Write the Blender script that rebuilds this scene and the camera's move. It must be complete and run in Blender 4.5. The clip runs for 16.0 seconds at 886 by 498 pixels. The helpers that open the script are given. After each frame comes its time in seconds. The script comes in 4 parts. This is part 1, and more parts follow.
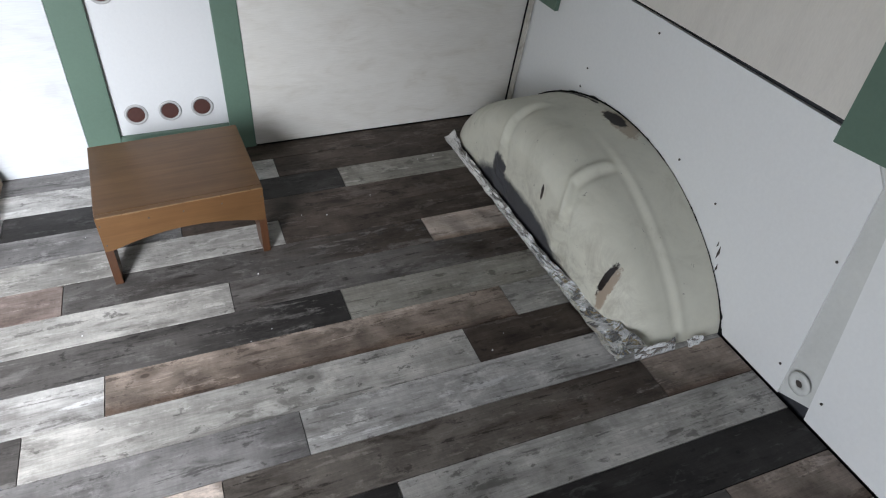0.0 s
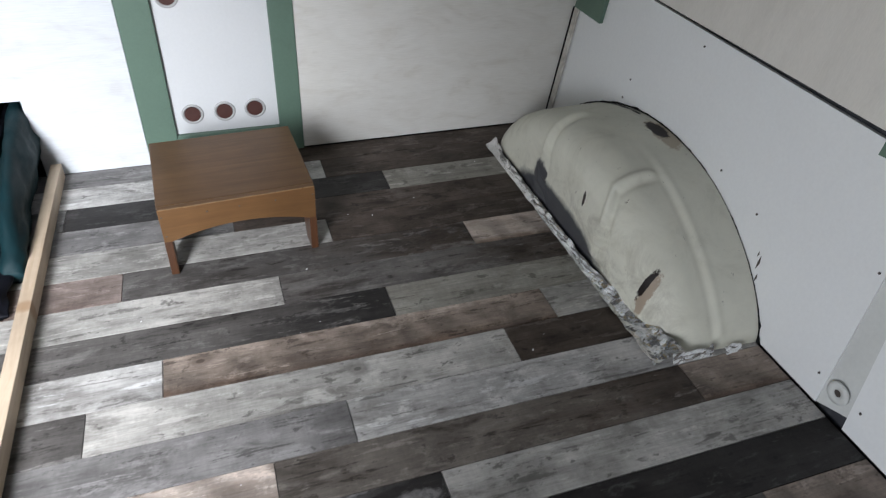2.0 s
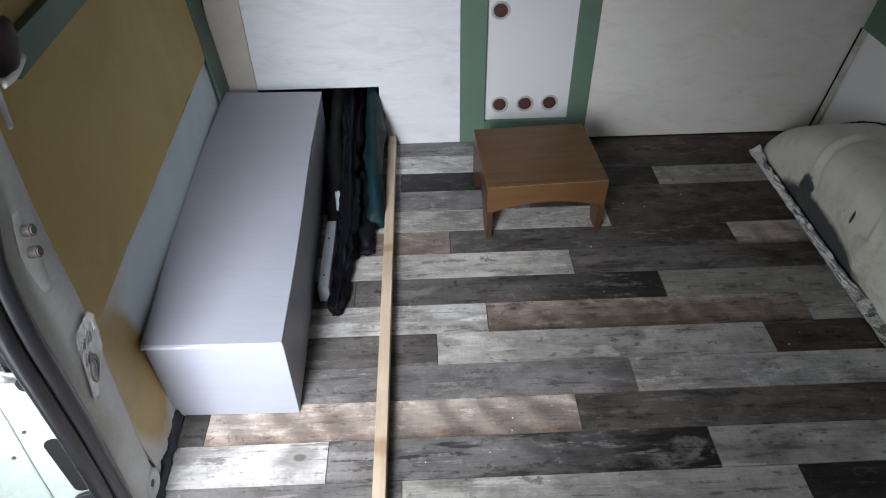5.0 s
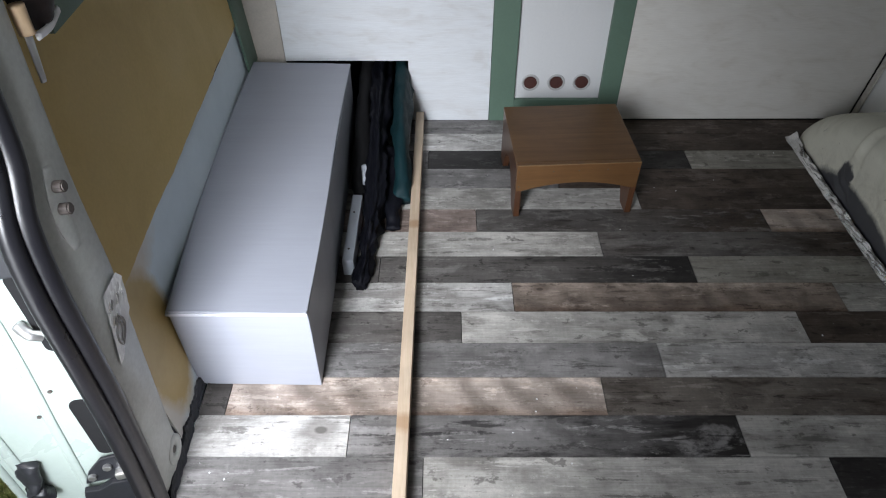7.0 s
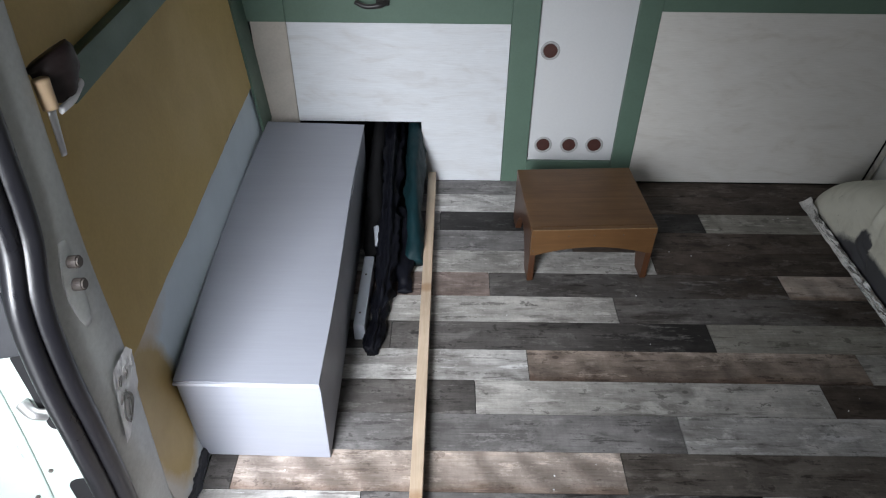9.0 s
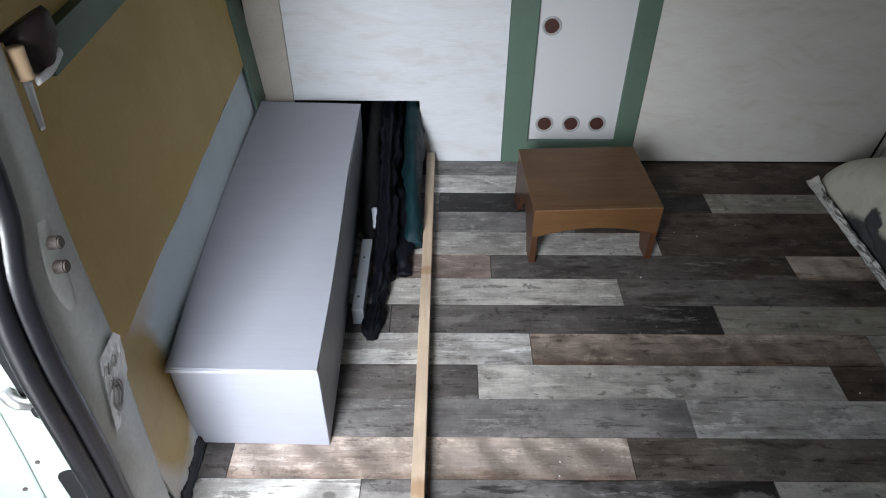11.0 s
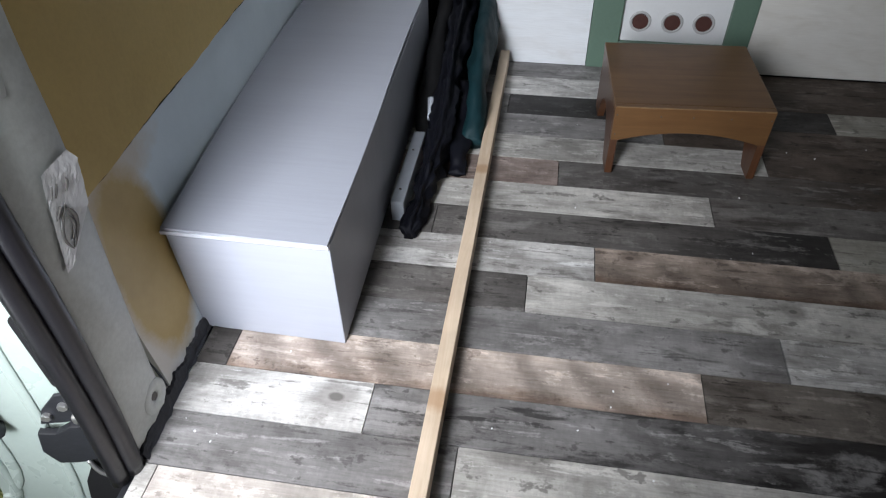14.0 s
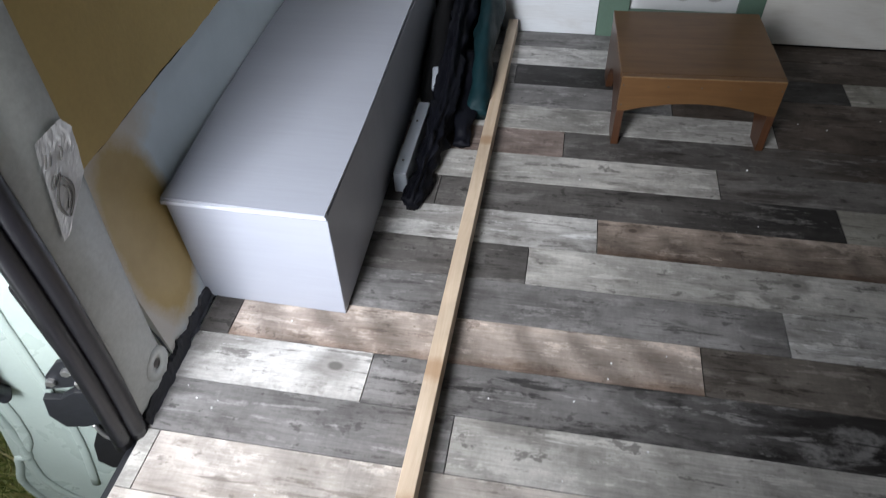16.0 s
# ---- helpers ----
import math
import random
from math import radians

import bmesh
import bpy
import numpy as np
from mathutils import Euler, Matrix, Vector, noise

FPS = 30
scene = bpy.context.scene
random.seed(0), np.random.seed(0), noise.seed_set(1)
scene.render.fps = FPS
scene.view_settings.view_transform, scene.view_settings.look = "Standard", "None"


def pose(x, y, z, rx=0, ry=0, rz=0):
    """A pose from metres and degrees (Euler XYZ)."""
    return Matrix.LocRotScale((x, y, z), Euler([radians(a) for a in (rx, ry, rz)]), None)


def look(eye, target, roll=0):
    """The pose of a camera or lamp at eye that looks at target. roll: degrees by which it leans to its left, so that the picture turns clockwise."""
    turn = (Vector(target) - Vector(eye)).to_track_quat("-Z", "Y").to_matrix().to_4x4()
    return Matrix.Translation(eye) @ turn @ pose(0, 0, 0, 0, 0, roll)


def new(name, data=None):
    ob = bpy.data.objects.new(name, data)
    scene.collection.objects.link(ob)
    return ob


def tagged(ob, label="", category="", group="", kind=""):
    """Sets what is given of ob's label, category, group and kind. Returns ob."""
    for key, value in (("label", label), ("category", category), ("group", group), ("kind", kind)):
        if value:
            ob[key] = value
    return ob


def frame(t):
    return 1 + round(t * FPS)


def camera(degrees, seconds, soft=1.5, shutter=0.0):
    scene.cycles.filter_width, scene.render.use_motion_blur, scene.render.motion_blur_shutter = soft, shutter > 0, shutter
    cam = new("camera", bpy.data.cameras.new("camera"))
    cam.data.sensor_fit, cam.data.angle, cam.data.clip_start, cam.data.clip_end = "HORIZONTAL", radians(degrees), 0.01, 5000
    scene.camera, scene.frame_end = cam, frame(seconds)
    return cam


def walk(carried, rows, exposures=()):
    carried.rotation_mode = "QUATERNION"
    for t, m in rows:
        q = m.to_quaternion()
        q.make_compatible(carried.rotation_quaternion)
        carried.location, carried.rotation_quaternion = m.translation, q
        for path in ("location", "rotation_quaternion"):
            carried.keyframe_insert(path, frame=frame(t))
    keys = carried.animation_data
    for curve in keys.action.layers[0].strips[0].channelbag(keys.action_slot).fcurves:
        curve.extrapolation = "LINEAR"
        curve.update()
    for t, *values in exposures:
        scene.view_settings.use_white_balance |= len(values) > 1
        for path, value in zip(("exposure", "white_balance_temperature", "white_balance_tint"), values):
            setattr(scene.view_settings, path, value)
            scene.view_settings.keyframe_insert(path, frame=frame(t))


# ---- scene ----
import functools

cam = camera(67.0, 16.0, 1.1, 0.4)
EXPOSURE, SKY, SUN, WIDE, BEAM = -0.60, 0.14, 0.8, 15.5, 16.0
PATH = [
    (0, (0.625, -0.505, 1.018), (1.249, 0.928, -0.23), 3.6),
    (0.5, (0.609, -0.511, 1.015), (1.235, 0.936, -0.215), 3.7),
    (1, (0.591, -0.516, 1.014), (1.208, 0.941, -0.209), 3.8),
    (1.5, (0.58, -0.518, 1.026), (1.18, 0.952, -0.189), 3.6),
    (2, (0.565, -0.536, 1.025), (1.128, 0.941, -0.2), 3.8),
    (2.5, (0.505, -0.608, 1.165), (0.937, 0.683, -0.301), 0.5),
    (3, (0.404, -0.708, 1.286), (0.776, 0.682, -0.103), -2.8),
    (3.5, (0.334, -0.74, 1.289), (0.594, 0.753, -0.016), -1.4),
    (4, (0.283, -0.728, 1.293), (0.409, 0.788, -0.005), -1.3),
    (6.3, (0.212, -0.725, 1.254), (0.23, 0.741, -0.106), -0.6),
    (6.5, (0.209, -0.726, 1.252), (0.228, 0.742, -0.107), -0.2),
    (7, (0.203, -0.718, 1.249), (0.197, 0.748, -0.111), -0.2),
    (7.5, (0.195, -0.704, 1.253), (0.182, 0.79, -0.077), -0.2),
    (8, (0.171, -0.686, 1.262), (0.121, 0.878, 0.017), -0.2),
    (8.5, (0.163, -0.66, 1.259), (0.139, 0.857, -0.044), 0.5),
    (9, (0.17, -0.667, 1.263), (0.16, 0.892, 0.01), 0.5),
    (9.5, (0.177, -0.659, 1.252), (0.19, 0.875, -0.031), 0.9),
    (10, (0.167, -0.65, 1.256), (0.162, 0.883, -0.028), 0.1),
    (10.2, (0.16, -0.649, 1.248), (0.163, 0.877, -0.044), 0.4),
    (12.3, (0.207, -0.594, 1.143), (0.123, 0.945, -0.13), -1.8),
    (12.5, (0.232, -0.585, 1.042), (0.11, 0.925, -0.264), -2.3),
    (13, (0.213, -0.547, 0.923), (0.204, 0.872, -0.486), 4.3),
    (13.5, (0.225, -0.557, 0.947), (-0.005, 0.901, -0.404), 0.0),
    (14, (0.239, -0.557, 0.964), (-0.012, 0.877, -0.407), -1.4),
    (14.5, (0.259, -0.564, 0.955), (-0.004, 0.805, -0.479), -2.3),
    (15, (0.261, -0.569, 0.959), (0.0, 0.783, -0.492), -2.4),
    (15.5, (0.262, -0.571, 0.956), (-0.015, 0.748, -0.522), -2.4),
    (16, (0.27, -0.554, 0.96), (-0.023, 0.817, -0.467), -2.6),
]
walk_exposures = [(0.0, EXPOSURE + 0.92), (2.0, EXPOSURE + 0.88), (3.0, EXPOSURE + 0.75), (3.6, EXPOSURE + 0.35), (4.2, EXPOSURE + 0.15), (6.5, EXPOSURE + 0.10), (10.0, EXPOSURE + 0.12), (13.0, EXPOSURE + 0.12), (15.0, EXPOSURE), (16.0, EXPOSURE - 0.05)]
walk(cam, [(t, look(eye, target, roll)) for t, eye, target, roll in PATH], walk_exposures)

# ---- world and light ----
world = bpy.data.worlds.new("overcast")
scene.world = world
world.use_nodes = True
wn = world.node_tree.nodes
sky = wn.new("ShaderNodeTexSky")
sky.sky_type = "NISHITA"
sky.sun_disc = False
sky.sun_elevation = radians(64)
sky.sun_rotation = radians(-130)
sky.air_density, sky.dust_density = 1.0, 3.0
world.node_tree.links.new(sky.outputs[0], wn["Background"].inputs[0])
wn["Background"].inputs[1].default_value = SKY
sun = bpy.data.lights.new("sun", "SUN")
sun.energy, sun.angle, sun.color = SUN, radians(25), (1.0, 0.97, 0.93)
sun_ob = new("sun", sun)
sun_ob.matrix_world = look((-3, -2.5, 8), (0, 0, 0))
def doorway_fill_lamp(name, width, height, energy, eye, target, spread):
    """Unseen area lamp added just inside the doorway, standing in for its sky light."""
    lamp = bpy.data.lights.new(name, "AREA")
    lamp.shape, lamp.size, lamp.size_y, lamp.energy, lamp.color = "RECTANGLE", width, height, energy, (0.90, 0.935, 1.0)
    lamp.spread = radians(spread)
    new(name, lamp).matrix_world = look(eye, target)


doorway_fill_lamp("doorway_daylight", 0.9, 0.8, WIDE, (-0.33, -0.85, 0.48), (0.67, -0.40, 0.46), 170)
# Added narrow lamp that brightens the left side more than the right.
doorway_fill_lamp("doorway_beam", 0.4, 0.8, BEAM, (-0.32, -0.95, 1.06), (-0.17, 0.50, 0.10), 69)

# ---- material helpers ----
def material(name, rough=0.6, metal=0.0):
    m = bpy.data.materials.new(name)
    m.use_nodes = True
    b = m.node_tree.nodes["Principled BSDF"]
    b.inputs["Roughness"].default_value = rough
    b.inputs["Metallic"].default_value = metal
    return m, m.node_tree.nodes, m.node_tree.links, b


def coords(nodes, links, scale=(1, 1, 1), vary=True):
    tc = nodes.new("ShaderNodeTexCoord")
    mp = nodes.new("ShaderNodeMapping")
    mp.inputs["Scale"].default_value = scale
    links.new(tc.outputs["Object"], mp.inputs["Vector"])
    if vary:
        info = nodes.new("ShaderNodeObjectInfo")
        mul = nodes.new("ShaderNodeMath")
        mul.operation = "MULTIPLY"
        mul.inputs[1].default_value = 91.7
        links.new(info.outputs["Random"], mul.inputs[0])
        links.new(mul.outputs[0], mp.inputs["Location"])
    return mp.outputs[0]


def noise_tex(nodes, links, vec, scale, detail=4, rough=0.6, distort=0.0):
    n = nodes.new("ShaderNodeTexNoise")
    n.inputs["Scale"].default_value = scale
    n.inputs["Detail"].default_value = detail
    n.inputs["Roughness"].default_value = rough
    n.inputs["Distortion"].default_value = distort
    links.new(vec, n.inputs["Vector"])
    return n.outputs[0]


def ramp(nodes, links, fac, stops):
    r = nodes.new("ShaderNodeValToRGB")
    e = r.color_ramp.elements
    while len(e) < len(stops):
        e.new(0.5)
    for el, (p, c) in zip(e, stops):
        el.position, el.color = p, (*c, 1) if len(c) == 3 else c
    links.new(fac, r.inputs[0])
    return r.outputs[0]


def grey(v):
    return (v, v, v)


def mix(nodes, links, fac, a, b, mode="MIX"):
    x = nodes.new("ShaderNodeMix")
    x.data_type, x.blend_type = "RGBA", mode
    for sock, v in ((x.inputs[0], fac), (x.inputs[6], a), (x.inputs[7], b)):
        if isinstance(v, (int, float)):
            sock.default_value = v
        elif isinstance(v, tuple):
            sock.default_value = (*v, 1) if len(v) == 3 else v
        else:
            links.new(v, sock)
    return x.outputs[2]


def bump(nodes, links, shader, height, strength, distance=0.002):
    b = nodes.new("ShaderNodeBump")
    b.inputs["Strength"].default_value = strength
    b.inputs["Distance"].default_value = distance
    links.new(height, b.inputs["Height"])
    links.new(b.outputs[0], shader.inputs["Normal"])


def painted(name, color, rough=0.5, stain=0.12, scale=5.0, metal=0.0, bump_size=0.15, stain_color=None, fine=120.0, stretch=(1, 1, 1)):
    """A plain finish with broad stains and fine grain."""
    m, n, l, b = material(name, rough, metal)
    v = coords(n, l, stretch)
    broad = noise_tex(n, l, v, scale, 5, 0.65, 0.4)
    small = noise_tex(n, l, v, fine, 3)
    dark = stain_color or tuple(c * 0.6 for c in color)
    f1 = ramp(n, l, broad, [(0.42, grey(0.0)), (0.75, grey(stain * 3))])
    c = mix(n, l, f1, color, dark)
    c = mix(n, l, stain, c, ramp(n, l, small, [(0.3, grey(0.55)), (0.7, grey(1.25))]), "MULTIPLY")
    l.new(c, b.inputs["Base Color"])
    rr = ramp(n, l, broad, [(0.3, grey(max(rough - 0.08, 0.02))), (0.7, grey(min(rough + 0.12, 1)))])
    l.new(rr, b.inputs["Roughness"])
    bump(n, l, b, small, bump_size)
    return m


def rough_sum(n, l, low, fine, k):
    """A broad noise whose edges are frayed by a fine one."""
    m = n.new("ShaderNodeMath")
    m.operation = "MULTIPLY_ADD"
    l.new(fine, m.inputs[0])
    m.inputs[1].default_value = k
    l.new(low, m.inputs[2])
    a = n.new("ShaderNodeMath")
    a.operation = "SUBTRACT"
    l.new(m.outputs[0], a.inputs[0])
    a.inputs[1].default_value = 0.5 * k
    return a.outputs[0]


def plank_wood(name, pale, deep, far=None, ripple=0.0, edge=0.0, knots=(), rough=0.5):
    """Weathered plank print: soft clouds, long smears, fine grain and knots; far is the tone at the other end."""
    m, n, l, b = material(name, rough)
    fine = noise_tex(n, l, coords(n, l, (1.0, 1.5, 1.0)), 34.0, 10, 0.78)
    cloud = rough_sum(n, l, noise_tex(n, l, coords(n, l, (1.0, 2.0, 1.0)), 7.5, 5, 0.6, 0.5), fine, 0.55)
    broad = noise_tex(n, l, coords(n, l, (0.7, 1.1, 1.0)), 3.1, 3, 0.5)
    smear = rough_sum(n, l, noise_tex(n, l, coords(n, l, (0.9, 3.6, 1.0)), 5.2, 6, 0.62, 0.4), fine, 0.45)
    wash = rough_sum(n, l, noise_tex(n, l, coords(n, l, (1.1, 3.0, 1.3)), 6.3, 6, 0.62, 0.6), fine, 0.55)
    grain = noise_tex(n, l, coords(n, l, (2.4, 78.0, 1.0)), 3.2, 8, 0.7, 0.3)
    hatch = noise_tex(n, l, coords(n, l, (52.0, 9.0, 1.0)), 3.0, 4, 0.6, 0.6)
    spots = rough_sum(n, l, noise_tex(n, l, coords(n, l, (1.0, 1.5, 1.0)), 17.0, 4, 0.6), fine, 0.70)

    def tone(p, d):
        def between(k):
            return tuple(k * x + (1 - k) * y for x, y in zip(p, d))
        return ramp(n, l, cloud, [(0.30, between(0.35)), (0.43, between(0.72)), (0.55, p), (0.70, tuple(min(0.85, 1.22 * x) for x in p))])

    c = tone(pale, deep)
    dark = deep
    if far:
        tc = n.new("ShaderNodeTexCoord")
        xyz = n.new("ShaderNodeSeparateXYZ")
        l.new(tc.outputs["Object"], xyz.inputs[0])
        along = rough_sum(n, l, xyz.outputs[0], smear, 0.9)
        c = mix(n, l, ramp(n, l, along, [(0.36, grey(0.0)), (0.74, grey(1.0))]), c, tone(*far))
        dark = far[1]
    c = mix(n, l, 0.9, c, ramp(n, l, broad, [(0.36, grey(0.74)), (0.62, grey(1.14))]), "MULTIPLY")
    c = mix(n, l, ramp(n, l, smear, [(0.54, grey(0.0)), (0.65, grey(0.66))]), c, dark)
    c = mix(n, l, ramp(n, l, wash, [(0.56, grey(0.0)), (0.68, grey(0.6))]), c, tuple(min(0.72, 1.35 * q + 0.045) for q in pale))
    strokes = rough_sum(n, l, noise_tex(n, l, coords(n, l, (1.3, 11.0, 1.7)), 5.0, 6, 0.6, 0.5), fine, 0.5)
    c = mix(n, l, ramp(n, l, strokes, [(0.60, grey(0.0)), (0.67, grey(0.6))]), c, tuple(min(0.70, 1.4 * q + 0.05) for q in pale))
    c = mix(n, l, ramp(n, l, strokes, [(0.33, grey(0.7)), (0.40, grey(0.0))]), c, tuple(0.7 * q for q in dark))
    c = mix(n, l, 0.42, c, ramp(n, l, grain, [(0.36, grey(0.66)), (0.5, grey(1.0)), (0.64, grey(1.25))]), "MULTIPLY")
    c = mix(n, l, 0.25, c, ramp(n, l, hatch, [(0.36, grey(0.80)), (0.62, grey(1.16))]), "MULTIPLY")
    c = mix(n, l, ramp(n, l, spots, [(0.66, grey(0.0)), (0.74, grey(0.7))]), c, tuple(0.6 * q for q in deep))
    if ripple:
        wave = n.new("ShaderNodeTexWave")
        wave.inputs["Scale"].default_value = 5.5
        wave.inputs["Distortion"].default_value = 4.5
        wave.inputs["Detail"].default_value = 2.0
        wave.inputs["Detail Scale"].default_value = 1.4
        wave.bands_direction = "DIAGONAL"
        l.new(coords(n, l, (1.0, 0.8, 1.0)), wave.inputs["Vector"])
        c = mix(n, l, ripple, c, ramp(n, l, wave.outputs[0], [(0.1, grey(0.70)), (0.9, grey(1.28))]), "MULTIPLY")
    if edge:
        tc = n.new("ShaderNodeTexCoord")
        xyz = n.new("ShaderNodeSeparateXYZ")
        l.new(tc.outputs["Object"], xyz.inputs[0])
        across = rough_sum(n, l, scaled(n, l, xyz.outputs[1], 10.0), smear, 0.9)
        c = mix(n, l, edge, c, ramp(n, l, across, [(0.0, (0.46, 0.38, 0.33)), (0.26, grey(0.95)), (0.70, grey(1.0)), (0.95, grey(1.35))]), "MULTIPLY")
    for kx, ky, kr in knots:
        for grow, shade, strength in ((1.9, 1.0, 0.30), (1.25, 0.8, 0.40), (0.85, 1.9, 0.35), (0.45, 0.6, 0.75)):
            mask = spot_mask(n, l, (kx, ky, 0.0), (kr * grow * 1.5, kr * grow, 0.05), 0.28, 30.0, 0.22)
            c = mix(n, l, scaled(n, l, mask, strength), c, tuple(min(0.6, shade * q) for q in deep))
    l.new(c, b.inputs["Base Color"])
    l.new(ramp(n, l, cloud, [(0.35, grey(rough + 0.08)), (0.65, grey(rough - 0.06))]), b.inputs["Roughness"])
    b.inputs["Specular IOR Level"].default_value = 0.22
    bump(n, l, b, mix(n, l, 0.5, grain, hatch), 0.25, 0.0012)
    return m


def grain_wood(name, pale, deep, rough=0.4, axis_scale=(1.5, 22, 22), coat=0.0):
    m, n, l, b = material(name, rough)
    v = coords(n, l, axis_scale)
    g = noise_tex(n, l, v, 3.0, 7, 0.62, 0.8)
    broad = noise_tex(n, l, coords(n, l), 6.0, 4, 0.6)
    c = ramp(n, l, g, [(0.3, deep), (0.52, tuple((p + d) / 2 for p, d in zip(pale, deep))), (0.72, pale)])
    c = mix(n, l, 0.5, c, ramp(n, l, broad, [(0.3, grey(0.62)), (0.65, grey(1.2))]), "MULTIPLY")
    l.new(c, b.inputs["Base Color"])
    b.inputs["Coat Weight"].default_value = coat
    b.inputs["Coat Roughness"].default_value = 0.25
    bump(n, l, b, g, 0.12, 0.001)
    return m


def figured_ply(name, pale, deep):
    """Thinly whitewashed plywood whose flame figure shows through."""
    m, n, l, b = material(name, 0.55)
    warp = noise_tex(n, l, coords(n, l, (1.0, 1.0, 2.6)), 5.0, 4, 0.55, 1.6)
    veins = noise_tex(n, l, coords(n, l, (1.3, 1.0, 7.0)), 6.0, 7, 0.65, 1.0)
    grain = noise_tex(n, l, coords(n, l, (4.0, 1.0, 60.0)), 6.0, 5)
    c = ramp(n, l, warp, [(0.38, pale), (0.56, tuple(0.7 * p + 0.3 * d for p, d in zip(pale, deep))), (0.70, deep)])
    c = mix(n, l, ramp(n, l, veins, [(0.56, grey(0.0)), (0.70, grey(0.6))]), c, deep)
    c = mix(n, l, 0.35, c, ramp(n, l, grain, [(0.35, grey(0.86)), (0.65, grey(1.08))]), "MULTIPLY")
    l.new(c, b.inputs["Base Color"])
    bump(n, l, b, grain, 0.12, 0.001)
    return m


def spot_mask(n, l, centre, radii, wobble=0.35, scale=34.0, soft=0.10):
    """1 inside a ragged ellipsoid of object space, 0 outside."""
    tc = n.new("ShaderNodeTexCoord")
    sub = n.new("ShaderNodeVectorMath")
    sub.operation = "SUBTRACT"
    sub.inputs[1].default_value = centre
    l.new(tc.outputs["Object"], sub.inputs[0])
    div = n.new("ShaderNodeVectorMath")
    div.operation = "DIVIDE"
    div.inputs[1].default_value = radii
    l.new(sub.outputs[0], div.inputs[0])
    ln = n.new("ShaderNodeVectorMath")
    ln.operation = "LENGTH"
    l.new(div.outputs[0], ln.inputs[0])
    nz = noise_tex(n, l, tc.outputs["Object"], scale, 9, 0.75)
    add = n.new("ShaderNodeMath")
    add.operation = "MULTIPLY_ADD"
    l.new(nz, add.inputs[0])
    add.inputs[1].default_value = wobble * 2
    l.new(ln.outputs["Value"], add.inputs[2])
    edge = 1.0 + wobble
    return ramp(n, l, scaled(n, l, add.outputs[0], 0.25), [((edge - soft) * 0.25, grey(1.0)), ((edge + soft) * 0.25, grey(0.0))])


def scaled(n, l, v, k):
    x = n.new("ShaderNodeMath")
    x.operation = "MULTIPLY"
    l.new(v, x.inputs[0])
    x.inputs[1].default_value = k
    return x.outputs[0]


# ---- mesh helpers ----
def mesh_object(name, bm, mat, parent=None, label="", smooth=False):
    me = bpy.data.meshes.new(name)
    bmesh.ops.recalc_face_normals(bm, faces=bm.faces[:])
    if smooth:
        for f in bm.faces:
            f.smooth = True
    bm.to_mesh(me)
    bm.free()
    if mat:
        me.materials.append(mat)
    ob = new(name, me)
    if parent:
        ob.parent = parent
    if label:
        ob["label"] = label
    return ob


def part(name, bm, mat, parent, label="", smooth=False):
    return mesh_object(name, bm, mat, parent, label, smooth)


def thing(name, label, category, where=(0, 0, 0), turn=0.0, group="", kind=""):
    e = new(name)
    e.matrix_world = pose(*where, 0, 0, turn)
    e.empty_display_size = 0.02
    return tagged(e, label, category, group, kind)


def block(x0, x1, y0, y1, z0, z1, bevel=0.0, seg=2, bm=None):
    """A box between the given limits, with rounded edges."""
    out = bm or bmesh.new()
    tmp = bmesh.new()
    bmesh.ops.create_cube(tmp, size=1.0)
    for v in tmp.verts:
        v.co = Vector(((x0 + x1) / 2 + v.co.x * (x1 - x0), (y0 + y1) / 2 + v.co.y * (y1 - y0), (z0 + z1) / 2 + v.co.z * (z1 - z0)))
    if bevel:
        bmesh.ops.bevel(tmp, geom=tmp.edges[:], offset=bevel, segments=seg, profile=0.6, affect="EDGES")
    if bm is None:
        out.free()
        return tmp
    join(out, tmp)
    return out


def join(out, tmp, m=None):
    if m is not None:
        tmp.transform(m)
    made = {v: out.verts.new(v.co) for v in tmp.verts}
    for f in tmp.faces:
        out.faces.new([made[v] for v in f.verts])
    tmp.free()


def prism(outline, depth, axis="y", start=0.0, bevel=0.0):
    """A flat outline of (a, b) pairs pushed out along an axis."""
    bm = bmesh.new()
    def at(a, b, d):
        return {"x": (d, a, b), "y": (a, d, b), "z": (a, b, d)}[axis]
    lo = [bm.verts.new(at(a, b, start)) for a, b in outline]
    hi = [bm.verts.new(at(a, b, start + depth)) for a, b in outline]
    bm.faces.new(lo[::-1])
    bm.faces.new(hi)
    for i in range(len(lo)):
        j = (i + 1) % len(lo)
        bm.faces.new((lo[i], lo[j], hi[j], hi[i]))
    bmesh.ops.recalc_face_normals(bm, faces=bm.faces[:])
    if bevel:
        bmesh.ops.bevel(bm, geom=bm.edges[:], offset=bevel, segments=2, profile=0.6, affect="EDGES")
    return bm


def rod(radius, length, seg=20, bevel=0.0, r2=None):
    bm = bmesh.new()
    bmesh.ops.create_cone(bm, cap_ends=True, segments=seg, radius1=radius, radius2=radius if r2 is None else r2, depth=length)
    if bevel:
        bmesh.ops.bevel(bm, geom=[e for e in bm.edges if len(e.link_faces) == 2 and e.calc_face_angle(0) > 1.0], offset=bevel, segments=2, affect="EDGES")
    return bm


